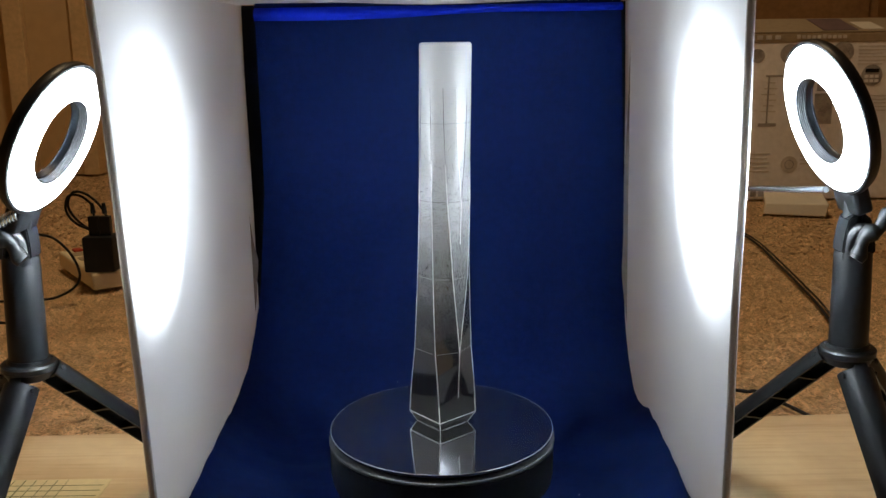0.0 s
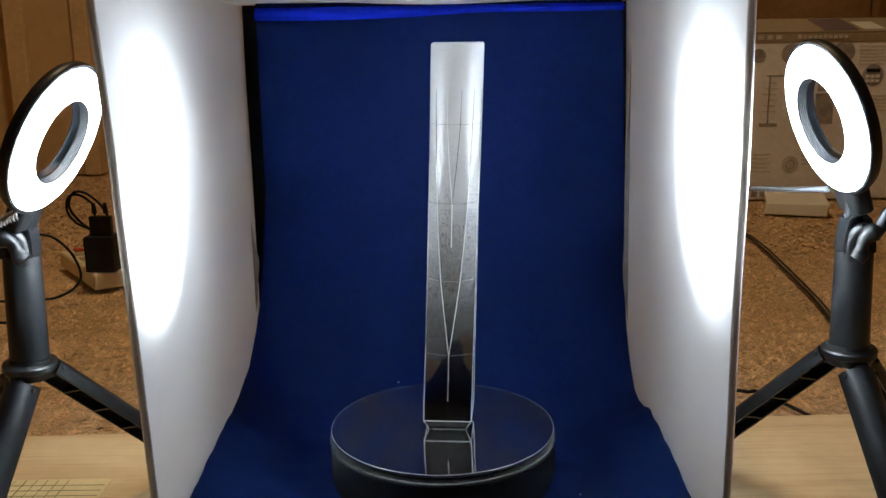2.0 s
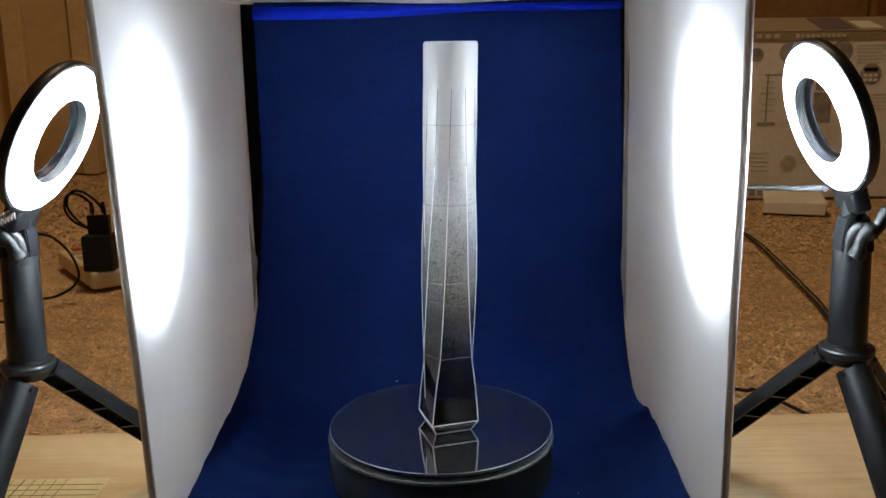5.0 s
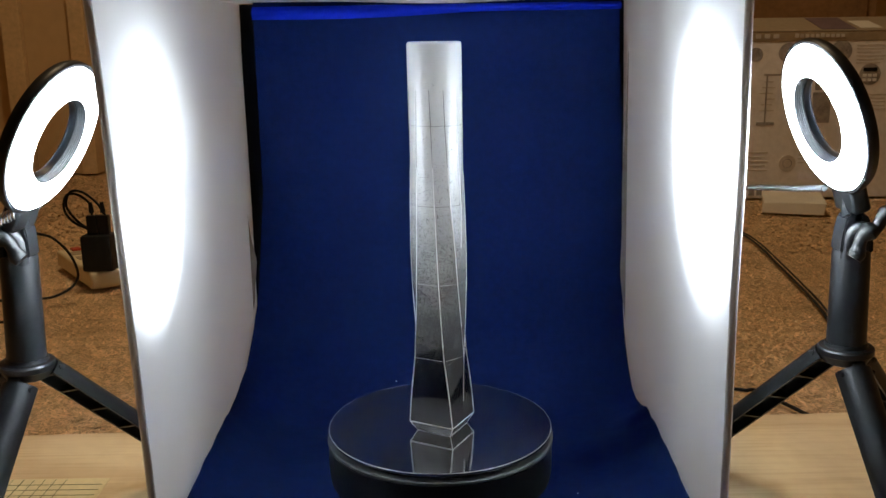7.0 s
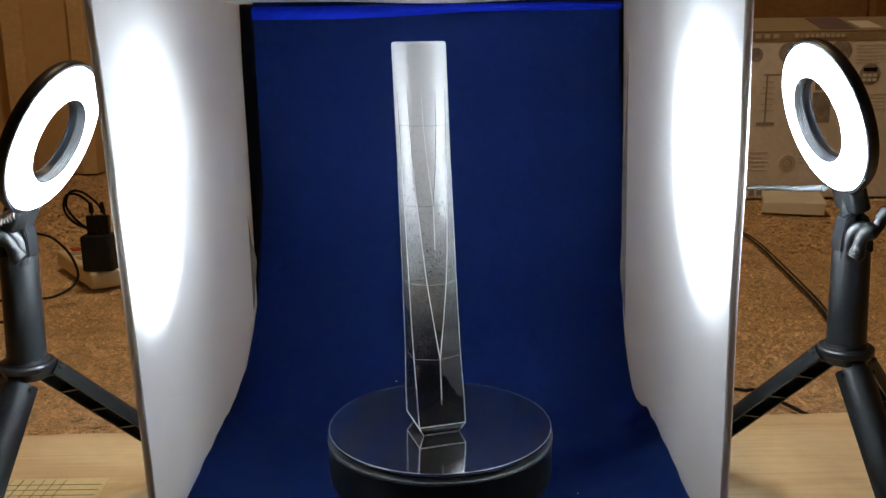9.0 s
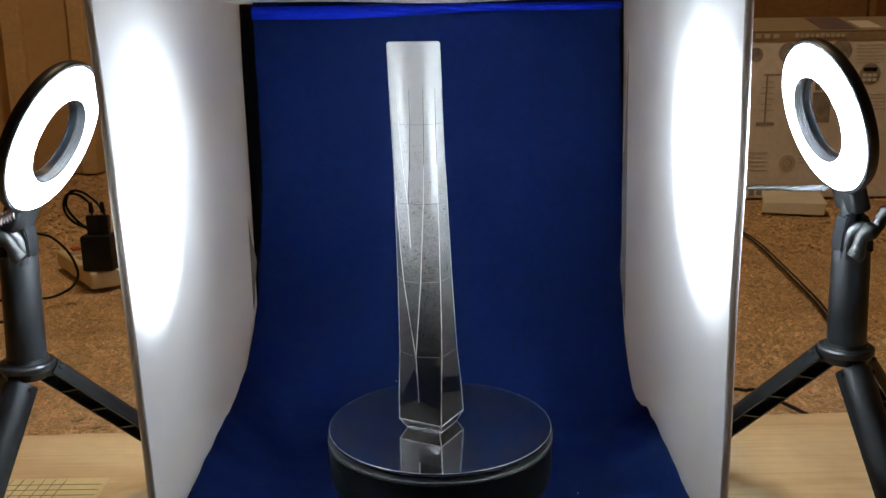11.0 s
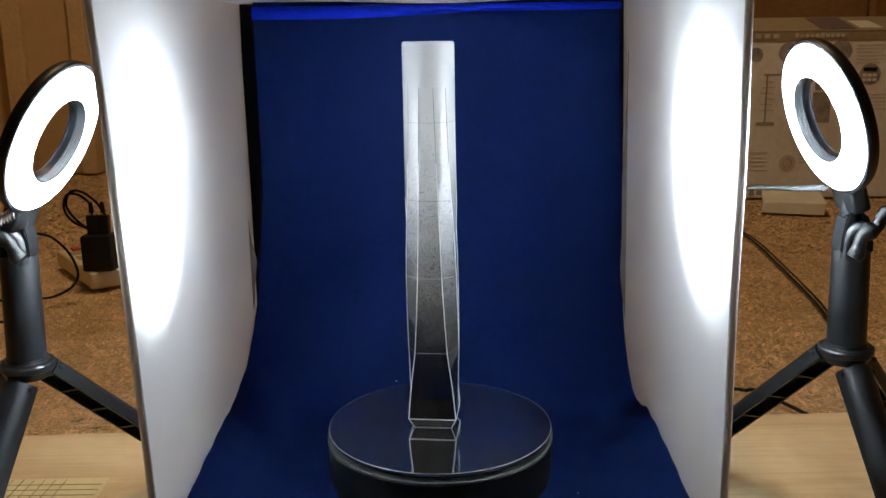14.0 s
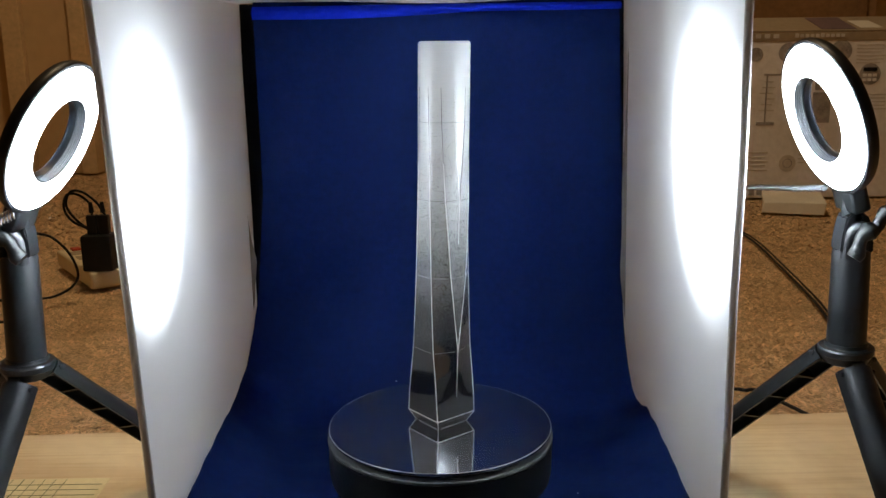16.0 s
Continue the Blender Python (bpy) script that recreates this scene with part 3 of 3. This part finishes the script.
# ---- ring lights ----
def ring_light(center, normal, hub, tube_top, feet, s):
    """A ring lamp on its tripod; s is the side (-1, 1) to which its wing knob points."""
    c, nrm = Vector(center), Vector(normal).normalized()
    t = empty("ring_light", (hub[0], hub[1], 0), "black ring lamp glowing white on a small black tripod", "ring lamp", "ring lamps beside the tent")
    side = nrm.cross(Vector((0, 0, 1))).normalized()
    up = side.cross(nrm).normalized()
    m = Matrix.Translation(c) @ Matrix((side, up, nrm)).transposed().to_4x4()
    head = part("housing", lathe([(0.0322, -0.003), (0.0322, -0.0085), (0.0340, -0.0100), (0.0545, -0.0100), (0.0590, -0.0085), (0.0608, -0.0050), (0.0608, -0.001), (0.0600, 0.0004), (0.0577, 0.0004), (0.0577, -0.003)], 96, m, True), M_SATIN, t, "black round lamp housing", 30)
    part("diffuser", lathe([(0.0576, -0.0020), (0.0569, 0.0012), (0.0465, 0.0040), (0.0355, 0.0052), (0.0338, 0.0044)], 96, m), M_GLOW, head, "glowing white ring diffuser", 60)
    prof = [(0.0337, 0.0046)]
    for k in range(5):
        z = 0.0042 - 0.0015 * k
        prof += [(0.0334, z), (0.0329, z - 0.0004), (0.0329, z - 0.0008), (0.0334, z - 0.0012)]
    prof += [(0.0326, -0.0050), (0.0320, -0.0088)]
    part("inner_ring", lathe(prof, 72, m), M_RIBS, head, "ribbed dark grey inner ring", 25)
    part("switch", moved(box(-0.009, -0.0012, -0.011, 0.009, 0.0012, -0.005, 0.001), m @ pose(0.0607 * s, 0.004, 0, 0, 0, 90)), M_GREY, head)
    bm = moved(box(-0.0160, -0.0770, -0.0145, 0.0160, -0.0530, -0.0008, 0.0040, 3), m)
    part("socket", bm, M_SATIN, head, "", 40)
    # two flat cheeks, the bent clamp arm between them and the wing knob
    tt, hb = Vector(tube_top), Vector(hub)
    axis = (tt - hb).normalized()
    j = c - up * 0.0700 - nrm * 0.009
    cheek = ((-12.9, -1), (-12.4, 7), (-10.8, 17), (-8.6, 26), (-2.5, 31), (-2.0, 25), (-5.8, 15), (-7.2, 4), (-7.6, -1))
    for q in (-1, 1):
        bm = bmesh.new()
        rims = [[bm.verts.new(tt + Vector((q * x / 1000 + (j.x - tt.x) * max(0, z) / 55, y, z / 1000))) for x, z in cheek] for y in (-0.0105, 0.0085)]
        for k in range(len(cheek)):
            i = (k + 1) % len(cheek)
            bm.faces.new((rims[0][k], rims[0][i], rims[1][i], rims[1][k]))
        bm.faces.new(rims[0])
        bm.faces.new(rims[1])
        bmesh.ops.recalc_face_normals(bm, faces=bm.faces)
        bmesh.ops.bevel(bm, geom=bm.edges[:], offset=0.0010, segments=2, affect="EDGES")
        part("yoke_cheek", bm, M_SATIN, t, "flat black yoke cheek", 35)
    part("ball_stem", rod(tt + Vector((0, 0.003, -0.002)), j + up * 0.008, 0.0060, 0.0075), M_BLACK, t, smooth=40)
    bend = [tt + Vector((s * x, y, z)) for x, y, z in ((-0.0058, -0.0070, -0.0060), (-0.0058, -0.0080, 0.0060), (-0.0040, -0.0100, 0.0145), (-0.0005, -0.0120, 0.0182), (0.0035, -0.0150, 0.0165))]
    part("elbow", tube(spline(bend, 8), 0.0059, 18), M_SATIN, t, "bent black clamp arm", 60)
    wing = ((0.0012, -0.0068, 4.0), (0.0034, -0.0030, 4.6), (0.0046, 0.0030, 3.3), (0.0060, 0.0090, 3.4), (0.0112, 0.0138, 5.2), (0.0165, 0.0170, 3.4), (0.0192, 0.0222, 3.3), (0.0226, 0.0270, 4.6), (0.0262, 0.0295, 4.0))
    tip = tt + Vector((s * 0.0112, -0.0230, 0.0138))
    knob = Matrix.Translation(tip + Vector((-0.0095 * s, 0, 0.0045))) @ pose(0, 0, 0, 0, 0 if s > 0 else -14, 0) @ Matrix.Translation(-tip)
    part("wing_knob", moved(tube(spline([tt + Vector((s * x, -0.0230, z)) for x, z, r in wing], 4), [float(r) / 690 for r in np.interp(np.arange(33) / 4, range(9), [w[2] for w in wing])], 14), knob), M_BLACK, t, "black wing knob with two curved lobes", 60)
    part("knob_stem", rod(tt + Vector((s * 0.0010, -0.0120, 0.0170)), tip + Vector((-0.0095 * s, 0, 0.0045)), 0.0048, 0.0056, 18), M_SATIN, t, smooth=40)
    # grip tube, collar and legs
    part("grip_tube", lathe([(0, 0), (0.0148, 0), (0.0150, 0.003), (0.0142, (tt - hb).length - 0.003), (0.0136, (tt - hb).length), (0, (tt - hb).length)], 48,
                            Matrix.Translation(hb) @ axis.to_track_quat("Z", "Y").to_matrix().to_4x4()), M_SATIN, t, "smooth black grip tube", 40)
    part("collar", lathe([(0, -0.0105), (0.0130, -0.0105), (0.0165, -0.0088), (0.0198, -0.0030), (0.0202, -0.0022), (0.0212, -0.0016), (0.0213, 0.0026), (0.0203, 0.0040), (0.0166, 0.0047), (0.0158, 0.0075), (0, 0.0075)], 48, Matrix.Translation(hb) @ axis.to_track_quat("Z", "Y").to_matrix().to_4x4()), M_SATIN, t, "", 30)
    for f in feet:
        f = Vector(f)
        out = Vector((f.x - hb.x, f.y - hb.y, 0)).normalized()
        a = hb + out * 0.016 - axis * (0.010 if out.y < -0.5 else 0.004)
        w = (f - a).normalized()
        ln = (f - a).length
        lat = w.cross(Vector((0, 0, 1))).normalized()
        nn = lat.cross(w).normalized()
        if abs(f.x) < abs(hb.x) - 0.05:     # the inner leg is turned, so that its hollow side shows
            phi = radians(26) * (1 if lat.y > 0 else -1)
            lat, nn = lat * math.cos(phi) - nn * math.sin(phi), nn * math.cos(phi) + lat * math.sin(phi)
        mm = Matrix.Translation(a) @ Matrix((w, lat, nn)).transposed().to_4x4()
        # a bent channel: a curved outer shell, side flanges and cross ribs beneath
        shell = bmesh.new()
        prof = [(0.0138 * math.sin(x), 0.0125 * math.cos(x) - 0.0050) for x in [radians(-80 + 20 * k) for k in range(9)]]
        prof = [(-0.0136, -0.0088)] + prof + [(0.0136, -0.0088)]
        prof += [(p * 0.84, z * 0.82 - 0.0008 if z > -0.008 else z) for p, z in prof[::-1]]
        ends = [[shell.verts.new((x, p * (1 if x < 0.1 * ln else 0.88), z)) for p, z in prof] for x in (0.0, ln)]
        k = len(prof)
        for i in range(k):
            shell.faces.new((ends[0][i], ends[0][(i + 1) % k], ends[1][(i + 1) % k], ends[1][i]))
        shell.faces.new(ends[0][::-1])
        shell.faces.new(ends[1])
        bmesh.ops.recalc_face_normals(shell, faces=shell.faces)
        leg = part("leg", moved(shell, mm), M_SATIN, t, "black channelled tripod leg", 40)
        for k in range(5):
            x = ln * (0.14 + 0.17 * k)
            part("rib", moved(box(x, -0.0112, -0.0086, x + 0.0018, 0.0112, 0.0005), mm), M_SATIN, leg)
        part("hinge", moved(box(-0.0075, -0.0050, -0.0070, 0.0060, 0.0050, 0.0062, 0.0012), mm), M_SATIN, leg, "square black hinge block", 35)
        part("hinge_pin", moved(rod((0.004, -0.0142, -0.001), (0.004, 0.0142, -0.001), 0.0022, 0.0022, 14), mm), M_BLACK, leg, smooth=40)
        part("foot_pad", rod((f.x, f.y, 0.0), f + Vector((0, 0, 0.006)), 0.0075, 0.0065, 20), M_BLACK, leg)
    return t


# ---- things on the carpet ----
def power_strip():
    s = empty("power_strip", (-0.57, 0.75, FLOOR), "cream plastic power strip lying on the carpet", "power strip")
    m = pose(-0.590, 0.772, FLOOR, 0, 0, 126)
    part("case", moved(box(-0.05, -0.030, 0.0, 0.17, 0.030, 0.030, 0.006, 3), m), M_CREAM, s, smooth=40)
    for k in range(3):
        x = 0.03 + 0.045 * k
        part("outlet", moved(box(x - 0.014, -0.017, 0.029, x + 0.014, 0.017, 0.0312, 0.001), m), M_CARD2, s)
    part("rocker_switch", moved(box(0.140, -0.008, 0.029, 0.160, 0.008, 0.034, 0.002), m), M_RED, s, "red rocker switch")


def charger():
    c = empty("charger", (-0.566, 0.745, FLOOR + 0.03), "black plug-in charger with two cables", "charger")
    part("case", box(-0.6000, 0.722, FLOOR + 0.030, -0.5490, 0.765, FLOOR + 0.091, 0.004), M_BLACK, c, smooth=40)
    for dx in (-0.0105, 0.0085):
        x = -0.572 + dx
        part("usb_plug", box(x - 0.009, 0.735, FLOOR + 0.0912, x + 0.009, 0.747, FLOOR + 0.124, 0.002), M_SATIN, c)
        part("strain_relief", rod((x, 0.741, FLOOR + 0.128), (x - 0.001, 0.741, FLOOR + 0.146), 0.0045, 0.003, 12), M_SATIN, c)


def cable(points, r=0.0022, label="thin black cable curling over the carpet", m=None):
    o = part("cable", tube(spline(points, 10), r, 8), m or M_BLACK, smooth=60)
    tagged(o, label, "cable", "lamp cables")


def carton():
    """The printed carton that stands on the carpet."""
    x0, x1, y0, y1, z1 = 0.66, 1.36, 1.52, 1.80, 0.392
    c = empty("carton", (1.0, 1.66, FLOOR), "large white printed cardboard carton standing on the carpet", "carton")
    part("body", box(x0, y0, FLOOR, x1, y1, z1 + 0.001, 0.004), M_CARD, c)
    part("lid_band", box(x0 - 0.002, y0 - 0.002, z1 - 0.018, x1 + 0.002, y1 + 0.002, z1 + 0.003, 0.002), M_CARD2, c, "brown band round the carton's top")
    part("top_flap", moved(box(-0.345, 0, 0, 0.345, 0.14, 0.004, 0.001), pose((x0 + x1) / 2, y0 + 0.006, z1 + 0.004, 14, 0, -1)), M_CARD2, c, "slightly raised brown flap")
    part("corner_flap", moved(box(-0.09, 0, 0, 0.09, 0.08, 0.003, 0.001), pose(1.25, y0 + 0.02, z1 + 0.012, 35, 0, 8)), M_CARD2, c)
    part("tape_label", moved(box(0, 0, 0, 0.055, 0.075, 0.001), pose(1.045, y0 + 0.020, z1 + 0.0122, 14, 0, 4)), M_PAPER, c, "white paper sticker")
    part("print_patch", moved(box(0, 0, 0, 0.085, 0.12, 0.001), pose(0.945, y0 + 0.012, z1 + 0.0102, 14, 0, 0)), M_PURPLE, c)
    yf = y0 - 0.0012

    def bar(xa, za, xb, zb, m=M_PRINT2, name="print_bar", proud=0.0):
        part(name, box(xa, yf - proud, za, xb, y0 + 0.001, zb), m, c)

    def disc(x, z, r, m=M_PRINT):
        part("print_disc", lathe([(0, 0), (r, 0), (r, 0.0015), (0, 0.0015)], 32, Matrix.Translation((x, y0 + 0.0003, z)) @ pose(0, 0, 0, 90, 0, 0)), m, c)
    for k in range(3):
        bar(0.778 + 0.022 * k, z1 - 0.010, 0.791 + 0.022 * k, z1 + 0.000, M_PRINT2, proud=0.003)
    for k in range(10):
        bar(0.875 + 0.0125 * k, z1 - 0.009, 0.8835 + 0.0125 * k, z1 - 0.001 + (0.002 if k in (0, 5) else 0), M_PRINT2, proud=0.003)
    disc(0.783, 0.343, 0.017)
    disc(0.862, 0.347, 0.024)
    disc(0.992, 0.350, 0.026)
    disc(1.067, 0.293, 0.026)
    bar(1.050, 0.300, 1.083, 0.309, M_BLACK, proud=0.002)
    for k in range(2):
        for i in range(3):
            bar(1.049 + 0.0125 * i, 0.276 + 0.011 * k, 1.058 + 0.0125 * i, 0.283 + 0.011 * k, M_CARD, proud=0.002)
    for k in range(6):
        bar(1.030, 0.362 - 0.0085 * k, 1.105 - 0.008 * (k % 3), 0.3645 - 0.0085 * k)
    for k in range(5):
        bar(1.052, 0.242 - 0.009 * k, 1.118 - 0.008 * (k % 2), 0.2445 - 0.009 * k)
    # picture of a slender stand on the front
    bar(0.812, 0.178, 0.8155, 0.292, M_PRINT)
    bar(0.793, 0.170, 0.838, 0.178, M_PRINT)
    bar(0.806, 0.292, 0.852, 0.2965, M_PRINT)
    for k in range(6):
        bar(0.797 + 0.006 * (k % 3), 0.206 + 0.014 * k, 0.835 - 0.005 * (k % 2), 0.2085 + 0.014 * k)
    bar(0.930, 0.175, 0.975, 0.250, M_PRINT, "print_picture")
    bar(0.934, 0.256, 0.968, 0.275, M_PRINT, "print_picture")
    for k in range(5):
        bar(0.776, 0.100 - 0.011 * k, 0.828 - 0.006 * (k % 2), 0.103 - 0.011 * k)
    disc(0.878, 0.074, 0.021, M_PRINT2)
    part("print_ring", tube([(0.878 + 0.011 * math.cos(k * math.pi / 12), y0 - 0.001, 0.074 + 0.011 * math.sin(k * math.pi / 12)) for k in range(24)], 0.0012, 5, True), M_PRINT, c)
    for k in range(3):
        bar(0.905, 0.094 - 0.010 * k, 0.955 - 0.006 * k, 0.097 - 0.010 * k)
    for k in range(3):
        bar(0.785 + 0.020 * k, -0.007, 0.799 + 0.020 * k, 0.007, M_PRINT)


def folded_paper():
    p = empty("folded_card", (0.82, 1.33, FLOOR), "white folded card lying on the carpet", "folded card")
    bm = bmesh.new()
    v = [bm.verts.new(q) for q in ((0.752, 1.325, FLOOR), (0.880, 1.280, FLOOR), (0.886, 1.282, 0.014), (0.758, 1.328, 0.010), (0.930, 1.40, FLOOR), (0.790, 1.43, FLOOR), (0.905, 1.37, 0.026), (0.775, 1.40, 0.026))]
    for f in ((0, 1, 2, 3), (3, 2, 6, 7), (1, 4, 6, 2), (4, 5, 7, 6), (5, 0, 3, 7), (0, 5, 4, 1)):
        bm.faces.new([v[i] for i in f])
    bmesh.ops.recalc_face_normals(bm, faces=bm.faces)
    bmesh.ops.bevel(bm, geom=bm.edges[:], offset=0.002, segments=1, affect="EDGES")
    part("card", bm, M_PAPER, p)


def brown_chest():
    c = empty("wooden_chest", (1.0, 2.05, FLOOR), "brown wooden chest standing behind the carton", "chest")
    part("case", box(0.55, 1.93, FLOOR, 1.262, 2.18, 0.85, 0.004), M_DARKWOOD, c)
    part("chest_top", box(0.53, 1.91, 0.852, 1.280, 2.19, 0.88, 0.004), M_DARKWOOD, c)
    part("door_panel", box(0.58, 1.921, 0.06, 1.23, 1.9285, 0.82, 0.002), M_DARKWOOD, c)


room()
board()
photo_tent()
backdrop()
disc_part = turntable()
tower_thing = tower()
ring_light((-0.2830, -0.0838, 0.3190), (0.901, -0.100, -0.409), (-0.329, -0.072, 0.1379), (-0.3258, -0.072, 0.2289),
           ((-0.217, 0.020, 0.003), (-0.349, -0.192, 0.003), (-0.450, -0.002, 0.003)), -1)
ring_light((0.2906, -0.0757, 0.3265), (-0.944, -0.082, -0.308), (0.3257, -0.072, 0.1415), (0.3229, -0.072, 0.2250),
           ((0.218, 0.020, 0.003), (0.342, -0.200, 0.003), (0.446, -0.004, 0.003)), 1)
door_frame()
brown_chest()
carton()
folded_paper()
power_strip()
charger()
ruled_sheet()
cable([(-0.582, 0.741, 0.108), (-0.5847, 0.741, 0.1285), (-0.6037, 0.741, 0.1440), (-0.6222, 0.741, 0.1422), (-0.6278, 0.741, 0.1193), (-0.6147, 0.741, 0.0975), (-0.5945, 0.775, 0.07), (-0.575, 0.83, 0.0)])
cable([(-0.560, 0.741, 0.108), (-0.5733, 0.741, 0.1302), (-0.5943, 0.741, 0.1476), (-0.6149, 0.741, 0.1480), (-0.6250, 0.745, 0.1230), (-0.6105, 0.755, 0.0935), (-0.589, 0.79, 0.06), (-0.57, 0.84, 0.0)])
cable([(-0.720, 0.66, 0.090), (-0.6635, 0.66, 0.1005), (-0.6442, 0.66, 0.0956), (-0.6198, 0.66, 0.0889), (-0.5992, 0.66, 0.0701), (-0.5863, 0.66, 0.0466), (-0.5832, 0.66, 0.0231), (-0.5941, 0.655, 0.0063), (-0.6164, 0.64, -0.0040), (-0.6439, 0.63, -0.0050), (-0.70, 0.62, -0.004)])
cable([(-0.60, 0.485, 0.002), (-0.632, 0.484, 0.003), (-0.68, 0.50, 0.002), (-0.74, 0.55, 0.002)])
cable([(0.625, 1.1235, -0.013), (0.63, 1.066, -0.013), (0.6248, 0.9663, -0.013), (0.607, 0.812, -0.013), (0.5928, 0.6962, -0.013), (0.5792, 0.5923, -0.013), (0.5617, 0.5017, -0.013), (0.5407, 0.4195, -0.013)])
cable([(0.6315, 1.1235, -0.012), (0.6365, 1.066, -0.012), (0.6313, 0.9663, -0.012), (0.6135, 0.812, -0.012), (0.5993, 0.6962, -0.012), (0.5857, 0.5923, -0.012), (0.5682, 0.5017, -0.012), (0.5472, 0.4195, -0.012)], 0.0016)
cable([(0.26, 0.2, -0.013), (0.3321, 0.2311, -0.013), (0.3543, 0.2285, -0.013), (0.3687, 0.2228, -0.013), (0.4, 0.15, -0.013)])
cable([(0.290, 0.26, 0.215), (0.306, 0.12, 0.2427), (0.308, 0.02, 0.2576), (0.306, -0.030, 0.266), (0.3065, -0.052, 0.2695)], 0.0026, "grey lamp cord leading to the ring lamp", M_GREY)
part_coil = [(-0.3125 - 0.040 * k / 150, -0.095 + 0.0042 * math.cos(k * 0.70), 0.2668 - 0.022 * k / 150 + 0.0042 * math.sin(k * 0.70)) for k in range(151)]
tagged(part("lamp_gooseneck", tube(part_coil, 0.0013, 8), M_CHROME, smooth=60), "coiled grey gooseneck at the ring lamp's socket", "gooseneck")
carpet_pile()


def motions():
    """The disc and the tower turn once in about sixteen seconds."""
    rate = 360 / 15.924
    ticks = [k * 0.5 for k in range(33)]
    walk(disc_part, [(t, pose(0, 0, 0, 0, 0, -rate * t)) for t in ticks])
    walk(tower_thing, [(t, pose(0, 0, TABLE, 0, 0, TURN0 - rate * t)) for t in ticks])


motions()
